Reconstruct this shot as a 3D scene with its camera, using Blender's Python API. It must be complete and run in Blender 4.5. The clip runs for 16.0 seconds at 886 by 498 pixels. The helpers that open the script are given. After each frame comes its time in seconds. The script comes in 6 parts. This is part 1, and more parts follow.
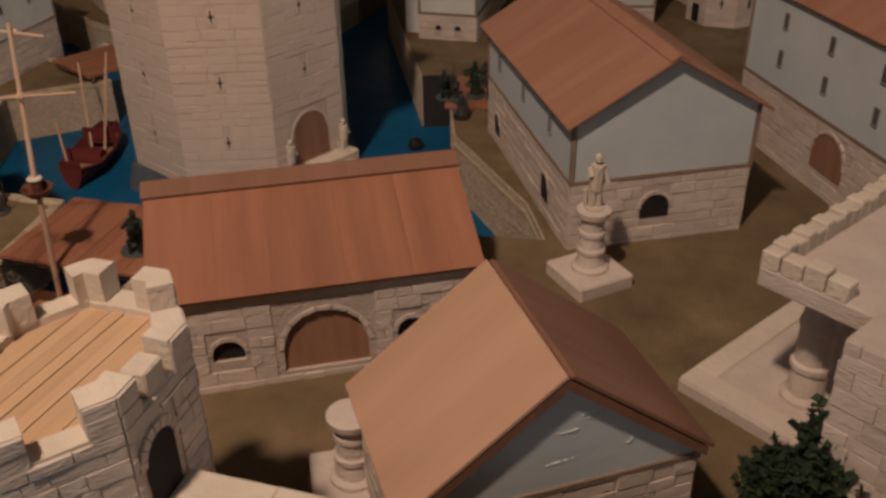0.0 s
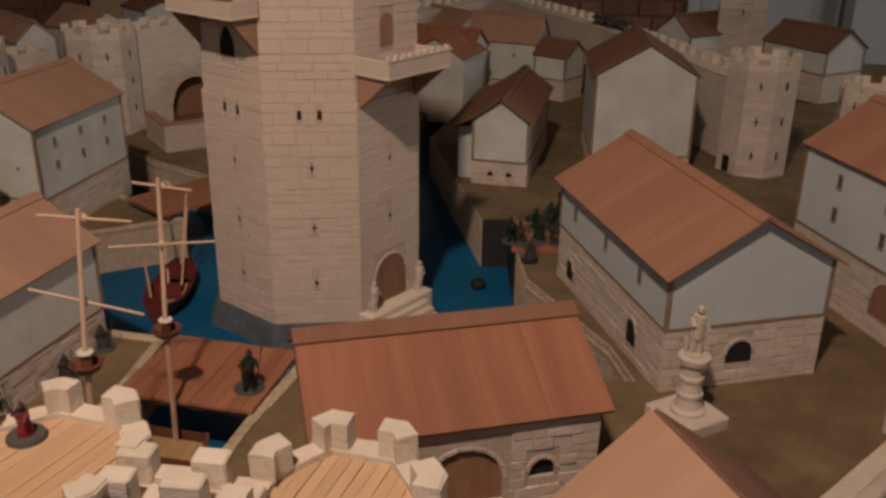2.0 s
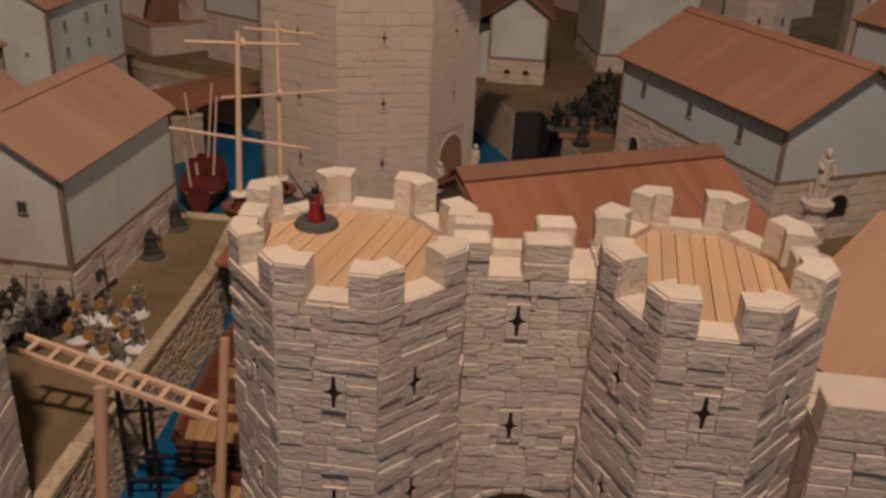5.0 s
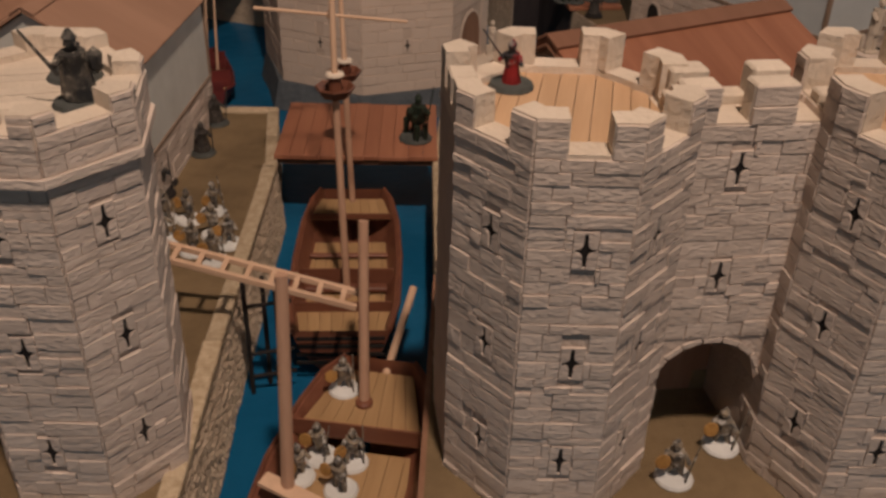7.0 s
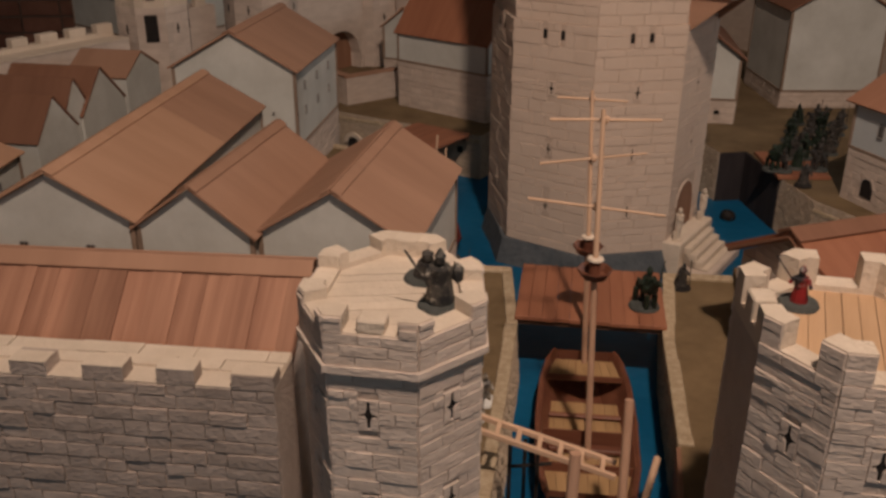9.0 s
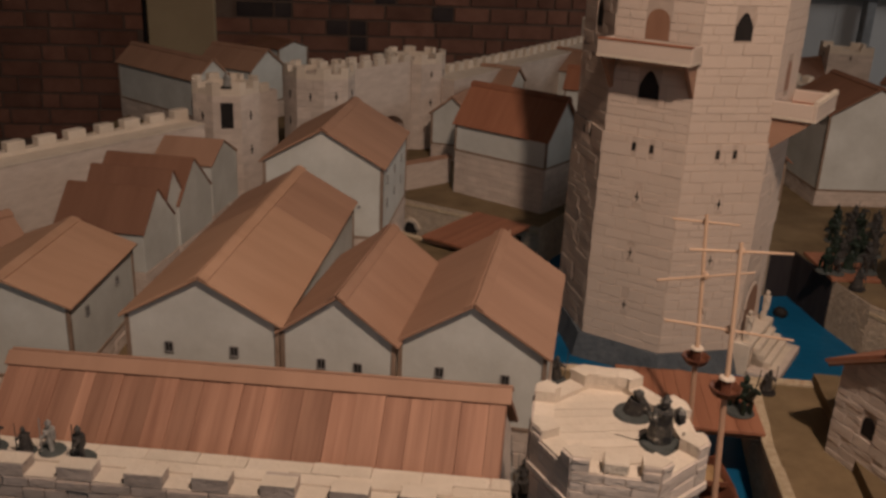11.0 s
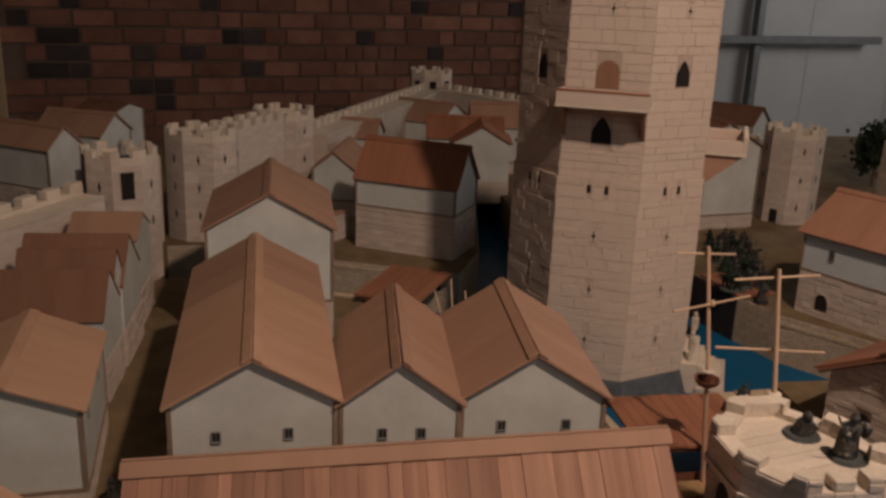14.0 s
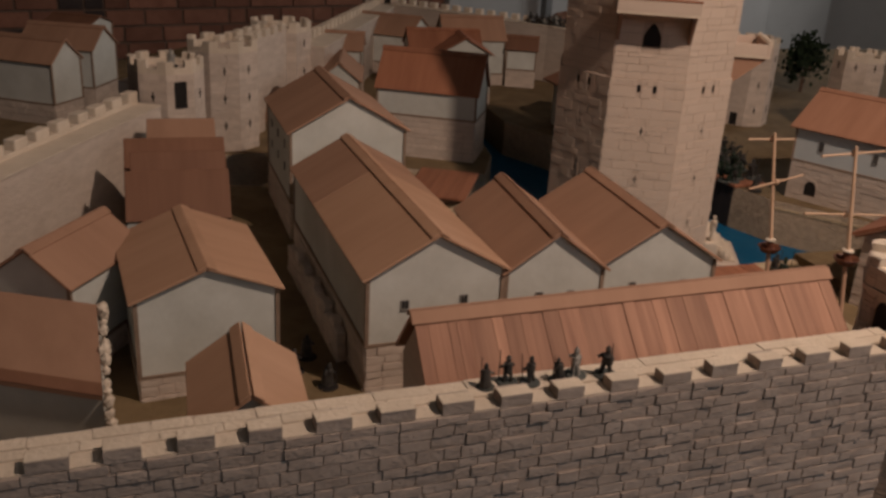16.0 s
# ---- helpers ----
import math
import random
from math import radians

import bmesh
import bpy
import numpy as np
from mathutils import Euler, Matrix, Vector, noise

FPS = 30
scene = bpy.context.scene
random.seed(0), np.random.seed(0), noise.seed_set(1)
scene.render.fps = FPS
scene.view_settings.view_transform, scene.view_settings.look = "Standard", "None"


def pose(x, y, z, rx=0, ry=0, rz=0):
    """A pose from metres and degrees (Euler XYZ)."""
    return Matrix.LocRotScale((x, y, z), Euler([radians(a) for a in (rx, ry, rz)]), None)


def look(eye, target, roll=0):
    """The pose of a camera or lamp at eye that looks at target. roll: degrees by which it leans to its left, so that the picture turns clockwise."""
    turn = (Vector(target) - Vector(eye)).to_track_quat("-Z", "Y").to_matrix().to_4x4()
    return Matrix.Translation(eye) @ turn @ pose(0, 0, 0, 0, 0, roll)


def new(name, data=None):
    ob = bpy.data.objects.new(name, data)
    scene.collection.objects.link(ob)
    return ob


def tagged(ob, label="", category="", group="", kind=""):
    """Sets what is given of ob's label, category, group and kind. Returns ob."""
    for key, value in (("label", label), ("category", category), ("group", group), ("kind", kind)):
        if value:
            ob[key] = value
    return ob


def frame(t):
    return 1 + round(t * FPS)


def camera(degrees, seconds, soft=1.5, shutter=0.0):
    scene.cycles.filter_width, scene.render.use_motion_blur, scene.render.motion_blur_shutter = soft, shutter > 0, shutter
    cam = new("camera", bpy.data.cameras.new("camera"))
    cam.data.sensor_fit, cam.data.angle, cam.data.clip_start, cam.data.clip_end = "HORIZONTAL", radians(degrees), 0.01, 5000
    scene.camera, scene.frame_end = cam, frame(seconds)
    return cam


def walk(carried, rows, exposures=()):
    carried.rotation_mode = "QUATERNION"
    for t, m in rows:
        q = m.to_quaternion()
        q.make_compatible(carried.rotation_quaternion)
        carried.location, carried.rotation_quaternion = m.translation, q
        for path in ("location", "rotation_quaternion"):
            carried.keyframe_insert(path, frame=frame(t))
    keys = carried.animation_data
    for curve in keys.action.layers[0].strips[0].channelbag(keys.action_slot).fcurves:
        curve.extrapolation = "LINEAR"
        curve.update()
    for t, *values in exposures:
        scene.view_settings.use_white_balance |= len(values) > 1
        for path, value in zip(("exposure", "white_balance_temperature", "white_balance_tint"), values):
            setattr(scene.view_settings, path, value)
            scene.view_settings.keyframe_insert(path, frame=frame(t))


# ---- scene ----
cam = camera(51.9, 16.0, soft=3.0)
PATH = [
    (0, (0.0180, 0.0521, 0.5339), (-0.4829, 1.6990, -0.4843), -0.88),
    (0.5, (0.0250, 0.0132, 0.5373), (-0.4989, 1.6949, -0.4100), 1.62),
    (1, (-0.0290, -0.0174, 0.5603), (-0.5150, 1.7164, -0.3103), 1.25),
    (1.5, (-0.0820, -0.0345, 0.5754), (-0.5220, 1.7483, -0.2171), 1.18),
    (2, (-0.1160, -0.0397, 0.5878), (-0.5851, 1.7423, -0.1898), 0.83),
    (2.5, (-0.1580, -0.0539, 0.5846), (-0.6109, 1.7393, -0.1763), 1.27),
    (3, (-0.2130, -0.0850, 0.5846), (-0.6791, 1.7061, -0.1734), 0.74),
    (3.5, (-0.2660, -0.0971, 0.5523), (-0.6471, 1.6676, -0.3083), 1.68),
    (4, (-0.3040, -0.0986, 0.5113), (-0.6410, 1.6922, -0.3128), 2.89),
    (4.5, (-0.3390, -0.0962, 0.4711), (-0.6110, 1.6977, -0.3703), 4.02),
    (4.7, (-0.3550, -0.1016, 0.4644), (-0.5990, 1.7004, -0.3683), 3.58),
    (6.8, (-0.5260, -0.1254, 0.4208), (-0.4730, 1.5895, -0.6069), 2.33),
    (7, (-0.5460, -0.1200, 0.4265), (-0.5370, 1.5927, -0.6062), 1.62),
    (7.5, (-0.5570, -0.1146, 0.4332), (-0.6680, 1.5636, -0.6492), 1.03),
    (8, (-0.5760, -0.1227, 0.4467), (-0.8210, 1.6021, -0.5356), 1.24),
    (8.5, (-0.6100, -0.1532, 0.4717), (-0.8880, 1.6073, -0.4357), 0.39),
    (9, (-0.6420, -0.1820, 0.5085), (-0.9620, 1.6190, -0.3002), 0.23),
    (9.2, (-0.6550, -0.1884, 0.5180), (-0.9911, 1.6226, -0.2614), 0.40),
    (11.3, (-0.8370, -0.2593, 0.6006), (-1.0800, 1.6081, -0.0730), 2.82),
    (11.5, (-0.8520, -0.2650, 0.6069), (-1.0750, 1.6136, -0.0422), 2.76),
    (12, (-0.8920, -0.2651, 0.6049), (-1.0380, 1.6496, 0.0456), 3.32),
    (12.5, (-0.9420, -0.2574, 0.6005), (-0.9380, 1.6892, 0.1412), 2.91),
    (13, (-1.0190, -0.2565, 0.5974), (-0.9390, 1.6676, 0.0577), 2.15),
    (13.5, (-1.0800, -0.2535, 0.5982), (-0.9080, 1.6682, 0.0715), 1.33),
    (14, (-1.1290, -0.2532, 0.5872), (-0.8710, 1.6430, 0.0060), 2.20),
    (14.5, (-1.2430, -0.2745, 0.5825), (-0.8500, 1.5799, -0.0552), 2.37),
    (15, (-1.3410, -0.3006, 0.5821), (-0.8581, 1.5264, -0.0727), 2.85),
    (15.5, (-1.4050, -0.3002, 0.5731), (-0.8681, 1.4940, -0.1289), 3.88),
    (16, (-1.4880, -0.3333, 0.5722), (-0.9479, 1.4497, -0.1553), 3.30),
]
walk(cam, [(t, look(eye, target, roll)) for t, eye, target, roll in PATH], ((0.0, -0.19), (2.5, -0.19), (4.5, -0.17), (7.0, -0.24), (9.0, -0.2), (11.5, -0.21), (13.5, -0.3), (14.5, -0.32), (15.0, -0.22), (16.0, -0.12)))

# ---- light ----
world = bpy.data.worlds.new("world")
scene.world = world
world.use_nodes = True
world.node_tree.nodes["Background"].inputs[0].default_value = (0.5, 0.6, 0.75, 1)
world.node_tree.nodes["Background"].inputs[1].default_value = 0.05
scene.view_settings.exposure = 0.0


def lamp(name, kind, m, power, color, size, size_y=0.0):
    data = bpy.data.lights.new(name, kind)
    data.energy, data.color = power, color
    if kind == "AREA":
        data.shape = "RECTANGLE" if size_y else "DISK"
        data.size = size
        if size_y:
            data.size_y = size_y
    else:
        data.shadow_soft_size = size
    ob = new(name, data)
    ob.matrix_world = m
    return ob


# the hall's ceiling lamp before the gatehouse, and two added fill lights behind and beside the visitor
lamp("ceiling_lamp_light", "AREA", look((-0.36, -0.34, 1.84), (-0.62, 0.95, 0.0)), 18.5, (1.0, 0.755, 0.60), 0.11).data.spread = math.radians(130)
lamp("back_fill_light", "AREA", look((-0.2, -2.93, 1.85), (-0.6, 0.9, 0.2)), 11.0, (0.92, 0.95, 1.0), 2.6, 1.0)
lamp("side_fill_light", "AREA", pose(-1.07, 4.02, 0, 0, 0, 16) @ look((4.38, -1.9, 1.3), (-0.6, 0.2, 0.7)), 36.0, (0.97, 0.95, 0.93), 1.6, 1.0)

# ---- materials ----


def material(name, colors, scale=20.0, stretch=(1, 1, 1), rough=0.8, bump=0.3, fine=120.0, vary=0.12, island=False, metal=0.0, spread=(0.3, 0.7), depth=0.001, spots=None):
    """Two noises: a broad one that mixes the colours, a fine one that roughens; pieces differ by their random number."""
    m = bpy.data.materials.new(name)
    m.use_nodes = True
    nt = m.node_tree
    b = nt.nodes["Principled BSDF"]
    tc = nt.nodes.new("ShaderNodeTexCoord")
    mp = nt.nodes.new("ShaderNodeMapping")
    mp.inputs["Scale"].default_value = stretch
    if tuple(stretch) == (1, 1, 1):
        place = nt.nodes.new("ShaderNodeNewGeometry")
        nt.links.new(place.outputs["Position"], mp.inputs["Vector"])
    else:
        nt.links.new(tc.outputs["Object"], mp.inputs["Vector"])
    add = nt.nodes.new("ShaderNodeVectorMath")
    info = nt.nodes.new("ShaderNodeObjectInfo")
    nt.links.new(mp.outputs[0], add.inputs[0])
    mul = nt.nodes.new("ShaderNodeMath")
    mul.operation, mul.inputs[1].default_value = "MULTIPLY", 7.3
    nt.links.new(info.outputs["Random"], mul.inputs[0])
    nt.links.new(mul.outputs[0], add.inputs[1])
    n1 = nt.nodes.new("ShaderNodeTexNoise")
    n1.inputs["Scale"].default_value, n1.inputs["Detail"].default_value = scale, 6
    n1.inputs["Roughness"].default_value = 0.65
    nt.links.new(add.outputs[0], n1.inputs["Vector"])
    ramp = nt.nodes.new("ShaderNodeValToRGB")
    el = ramp.color_ramp.elements
    el[0].position, el[1].position = spread
    el[0].color, el[1].color = (*colors[0], 1), (*colors[-1], 1)
    if len(colors) == 3:
        e = el.new((spread[0] + spread[1]) / 2)
        e.color = (*colors[1], 1)
    nt.links.new(n1.outputs[0], ramp.inputs[0])
    hsv = nt.nodes.new("ShaderNodeHueSaturation")
    nt.links.new(ramp.outputs[0], hsv.inputs["Color"])
    rng = nt.nodes.new("ShaderNodeMapRange")
    rng.inputs["To Min"].default_value, rng.inputs["To Max"].default_value = 1 - vary, 1 + vary
    if island:
        geo = nt.nodes.new("ShaderNodeNewGeometry")
        nt.links.new(geo.outputs["Random Per Island"], rng.inputs[0])
    else:
        nt.links.new(info.outputs["Random"], rng.inputs[0])
    nt.links.new(rng.outputs[0], hsv.inputs["Value"])
    out = hsv.outputs[0]
    n2 = nt.nodes.new("ShaderNodeTexNoise")
    n2.inputs["Scale"].default_value, n2.inputs["Detail"].default_value = fine, 4
    nt.links.new(add.outputs[0], n2.inputs["Vector"])
    if spots:
        sp = nt.nodes.new("ShaderNodeMix")
        sp.data_type = "RGBA"
        sr = nt.nodes.new("ShaderNodeMapRange")
        sr.inputs["From Min"].default_value, sr.inputs["From Max"].default_value = spots[1], spots[1] + 0.12
        nt.links.new(n2.outputs[0], sr.inputs[0])
        nt.links.new(sr.outputs[0], sp.inputs[0])
        nt.links.new(out, sp.inputs[6])
        sp.inputs[7].default_value = (*spots[0], 1)
        out = sp.outputs[2]
    nt.links.new(out, b.inputs["Base Color"])
    bp = nt.nodes.new("ShaderNodeBump")
    bp.inputs["Strength"].default_value, bp.inputs["Distance"].default_value = bump, depth
    nt.links.new(n2.outputs[0], bp.inputs["Height"])
    nt.links.new(bp.outputs[0], b.inputs["Normal"])
    b.inputs["Roughness"].default_value, b.inputs["Metallic"].default_value = rough, metal
    b.inputs["Specular IOR Level"].default_value = 0.3
    return m


STONE = material("cast_stone", [(0.50, 0.41, 0.346), (0.63, 0.53, 0.455)], 30, (1, 1, 2.6), rough=0.92, bump=1.0, fine=210, vary=0.08, depth=0.0012)
STONE_SET = material("cast_stone_set", [(0.50, 0.41, 0.346), (0.63, 0.53, 0.455)], 30, (1, 1, 2.6), rough=0.92, bump=1.0, fine=210, vary=0.08, island=True, depth=0.0012)
JOINT = material("stone_joint", [(0.42, 0.34, 0.284), (0.53, 0.434, 0.368)], 40, rough=0.95, bump=1.0, fine=300, depth=0.0015)
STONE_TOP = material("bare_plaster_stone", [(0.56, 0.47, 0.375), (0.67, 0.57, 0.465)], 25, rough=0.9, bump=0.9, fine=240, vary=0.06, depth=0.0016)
# darker copy of the cast stone: the front wall's dim face is in its colour
WALL_STONE = material("dimmed_wall_stone", [(0.31, 0.25, 0.212), (0.43, 0.355, 0.308)], 30, (1, 1, 2.0), rough=0.92, bump=1.0, fine=230, vary=0.09, depth=0.0013)
WALL_SET = material("dimmed_wall_stone_set", [(0.31, 0.25, 0.212), (0.43, 0.355, 0.308)], 30, (1, 1, 2.0), rough=0.92, bump=1.0, fine=230, vary=0.09, island=True, depth=0.0013)
KERB = material("pebbled_kerb", [(0.34, 0.255, 0.16), (0.54, 0.44, 0.31)], 160, rough=0.95, bump=1.0, fine=330, vary=0.1, depth=0.0016)
RED_COAT = material("red_coat_paint", [(0.14, 0.008, 0.010), (0.24, 0.016, 0.016)], 120, rough=0.6, bump=0.2, fine=300)
RUBBLE = material("rubble_stone", [(0.40, 0.315, 0.23), (0.52, 0.42, 0.315)], 60, rough=0.95, bump=1.0, fine=260, vary=0.10, island=True, depth=0.002)
TOWER_STONE = material("tower_stone", [(0.535, 0.43, 0.352), (0.575, 0.465, 0.385)], 22, rough=0.9, bump=0.8, fine=300, vary=0.025, depth=0.0012)
TOWER_SET = material("tower_stone_set", [(0.535, 0.43, 0.352), (0.575, 0.465, 0.385)], 22, rough=0.9, bump=0.8, fine=300, vary=0.025, island=True, depth=0.0012)
TOWER_JOINT = material("tower_joint", [(0.415, 0.325, 0.262), (0.53, 0.425, 0.35)], 30, rough=0.95, bump=0.6, fine=240)
PLASTER = material("grey_white_plaster", [(0.475, 0.47, 0.43), (0.615, 0.615, 0.575)], 13, rough=0.85, bump=0.4, fine=90, vary=0.05)
PLASTER_BLUE = material("blue_grey_plaster", [(0.44, 0.47, 0.48), (0.54, 0.57, 0.57)], 9, rough=0.85, bump=0.4, fine=90, vary=0.05)
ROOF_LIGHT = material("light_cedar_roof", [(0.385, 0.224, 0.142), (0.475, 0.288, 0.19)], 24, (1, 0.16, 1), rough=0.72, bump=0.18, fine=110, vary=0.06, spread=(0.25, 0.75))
ROOF_MID = material("cedar_roof", [(0.298, 0.168, 0.110), (0.392, 0.228, 0.152)], 24, (1, 0.16, 1), rough=0.72, bump=0.18, fine=110, vary=0.08, spread=(0.25, 0.75))
ROOF_TERRA = material("terracotta_stained_roof", [(0.285, 0.135, 0.082), (0.40, 0.205, 0.130)], 30, (1, 0.12, 1), rough=0.75, bump=0.25, fine=140, vary=0.05, spread=(0.25, 0.75))
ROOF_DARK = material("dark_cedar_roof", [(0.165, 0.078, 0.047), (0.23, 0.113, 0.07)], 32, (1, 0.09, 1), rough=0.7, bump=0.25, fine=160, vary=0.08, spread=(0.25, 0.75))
ROOF_RED = material("red_stained_roof", [(0.215, 0.082, 0.045), (0.36, 0.155, 0.088)], 34, (1, 0.08, 1), rough=0.6, bump=0.25, fine=160, vary=0.08, spread=(0.25, 0.75))
PLANK = material("cedar_plank", [(0.225, 0.108, 0.070), (0.43, 0.230, 0.150)], 60, (1, 0.05, 1), rough=0.65, bump=0.35, fine=220, vary=0.2, spread=(0.3, 0.68))
DECK = material("pine_deck", [(0.46, 0.29, 0.165), (0.58, 0.38, 0.23)], 60, (1, 0.08, 1), rough=0.65, bump=0.2, fine=200, vary=0.07)
MASTWOOD = material("dull_mast_wood", [(0.40, 0.235, 0.155), (0.50, 0.31, 0.21)], 80, (1, 1, 0.1), rough=0.65, bump=0.2, fine=200, vary=0.05)
PINE = material("bare_pine", [(0.53, 0.345, 0.23), (0.63, 0.43, 0.295)], 80, (1, 1, 0.1), rough=0.65, bump=0.2, fine=200, vary=0.05)
DARKWOOD = material("dark_stained_wood", [(0.10, 0.055, 0.035), (0.16, 0.09, 0.06)], 60, (1, 1, 0.15), rough=0.6, bump=0.3, fine=200)
HULL = material("mahogany_hull", [(0.125, 0.045, 0.028), (0.20, 0.08, 0.045)], 60, (0.15, 1, 1), rough=0.45, bump=0.3, fine=200)
# near-black colour that stands in for shade on the quay face
QUAY_SHADE = material("quay_shade_sheet", [(0.022, 0.018, 0.020), (0.045, 0.036, 0.036)], 60, (1, 1, 0.15), rough=0.75, bump=0.3, fine=200)
HULL_RED = material("crimson_hull_paint", [(0.085, 0.018, 0.018), (0.17, 0.035, 0.032)], 60, (0.15, 1, 1), rough=0.5, bump=0.3, fine=200)
DOORWOOD = material("brown_door_wood", [(0.22, 0.11, 0.065), (0.30, 0.16, 0.10)], 60, (1, 1, 0.12), rough=0.7, bump=0.3, fine=200)
TRIM = material("grey_brown_trim", [(0.20, 0.14, 0.10), (0.28, 0.20, 0.15)], 40, rough=0.8, bump=0.3, fine=200)
WINDOW_GREY = material("grey_window_frame", [(0.20, 0.19, 0.18), (0.28, 0.265, 0.25)], 60, rough=0.7, bump=0.2, fine=200)
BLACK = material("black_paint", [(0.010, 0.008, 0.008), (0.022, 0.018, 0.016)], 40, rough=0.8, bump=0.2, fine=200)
SAND = material("sand_flock", [(0.115, 0.078, 0.04), (0.25, 0.175, 0.095)], 14, rough=0.95, bump=1.0, fine=420, spread=(0.25, 0.75), depth=0.0015)
WATER = material("painted_water", [(0.004, 0.058, 0.128), (0.010, 0.10, 0.205)], 6, rough=0.28, bump=0.35, fine=26, depth=0.004)
WATER.node_tree.nodes["Principled BSDF"].inputs["Specular IOR Level"].default_value = 0.06
ROCK = material("dark_painted_rock", [(0.055, 0.065, 0.075), (0.10, 0.11, 0.12)], 40, rough=0.9, bump=1.0, fine=90, depth=0.003)
FIG_DARK = material("dark_figure_paint", [(0.02, 0.02, 0.022), (0.07, 0.06, 0.05)], 150, rough=0.6, bump=0.3, fine=300, spots=((0.22, 0.2, 0.18), 0.62))
FIG_OCHRE = material("ochre_figure_paint", [(0.07, 0.065, 0.06), (0.30, 0.24, 0.17)], 160, rough=0.6, bump=0.3, fine=300, spread=(0.42, 0.62), spots=((0.45, 0.43, 0.40), 0.55))
SHIELD = material("ochre_shield_paint", [(0.22, 0.11, 0.03), (0.42, 0.23, 0.075)], 230, rough=0.5, bump=0.3, fine=300)
BASE_DARK = material("dark_grey_base", [(0.045, 0.05, 0.045), (0.09, 0.095, 0.09)], 90, rough=0.8, bump=0.4, fine=300)
FIG_RED = material("red_figure_paint", [(0.03, 0.028, 0.03), (0.26, 0.02, 0.02)], 110, rough=0.6, bump=0.3, fine=300, spread=(0.48, 0.58), spots=((0.3, 0.28, 0.26), 0.6))
FIG_KNIGHT = material("steel_figure_paint", [(0.025, 0.026, 0.028), (0.13, 0.115, 0.095)], 130, rough=0.5, bump=0.3, fine=260, spread=(0.4, 0.66), spots=((0.40, 0.36, 0.30), 0.6))
FIG_GREEN = material("green_figure_paint", [(0.010, 0.012, 0.011), (0.020, 0.036, 0.020)], 130, rough=0.6, bump=0.3, fine=300)
FIG_GREY = material("grey_figure_paint", [(0.12, 0.11, 0.10), (0.36, 0.34, 0.31)], 130, rough=0.55, bump=0.3, fine=300)
BASE_WHITE = material("pale_base", [(0.55, 0.55, 0.53), (0.68, 0.68, 0.66)], 60, rough=0.7, bump=0.1, fine=200)
LEAF = material("dark_green_foliage", [(0.010, 0.02, 0.010), (0.03, 0.05, 0.022)], 80, rough=0.8, bump=0.4, fine=200, vary=0.3, island=True)
BRICK = material("room_brick", [(0.175, 0.076, 0.050), (0.275, 0.130, 0.088)], 8, rough=0.9, bump=0.5, fine=90, vary=0.3, depth=0.003)
BRICK_SET = material("room_brick_set", [(0.165, 0.070, 0.046), (0.26, 0.122, 0.082)], 8, rough=0.9, bump=0.5, fine=90, vary=0.3, island=True, depth=0.003)
BRICK_BLACK = material("burnt_brick", [(0.034, 0.025, 0.025), (0.075, 0.052, 0.046)], 8, rough=0.8, bump=0.5, fine=90, vary=0.3, depth=0.003)
MORTAR = material("brick_mortar", [(0.15, 0.10, 0.078), (0.20, 0.138, 0.105)], 30, rough=0.95, bump=0.4, fine=200)
SHEET = material("grey_wall_sheet", [(0.37, 0.36, 0.35), (0.44, 0.43, 0.42)], 2, rough=0.7, bump=0.1, fine=60)
STEEL = material("dull_steel", [(0.14, 0.14, 0.14), (0.20, 0.20, 0.20)], 20, rough=0.5, bump=0.1, fine=100, metal=0.3)
RUST = material("rusty_iron", [(0.035, 0.025, 0.02), (0.075, 0.05, 0.04)], 20, rough=0.8, bump=0.4, fine=100)
BUFF = material("buff_painted_pier", [(0.33, 0.24, 0.14), (0.41, 0.305, 0.18)], 3, rough=0.8, bump=0.2, fine=60)
CONCRETE = material("concrete_floor", [(0.10, 0.095, 0.09), (0.16, 0.15, 0.14)], 4, rough=0.8, bump=0.2, fine=60)
CEILING = material("pale_ceiling", [(0.55, 0.53, 0.5), (0.62, 0.6, 0.57)], 3, rough=0.9, bump=0.1, fine=40)

# ---- mesh tools ----
I4 = Matrix.Identity(4)


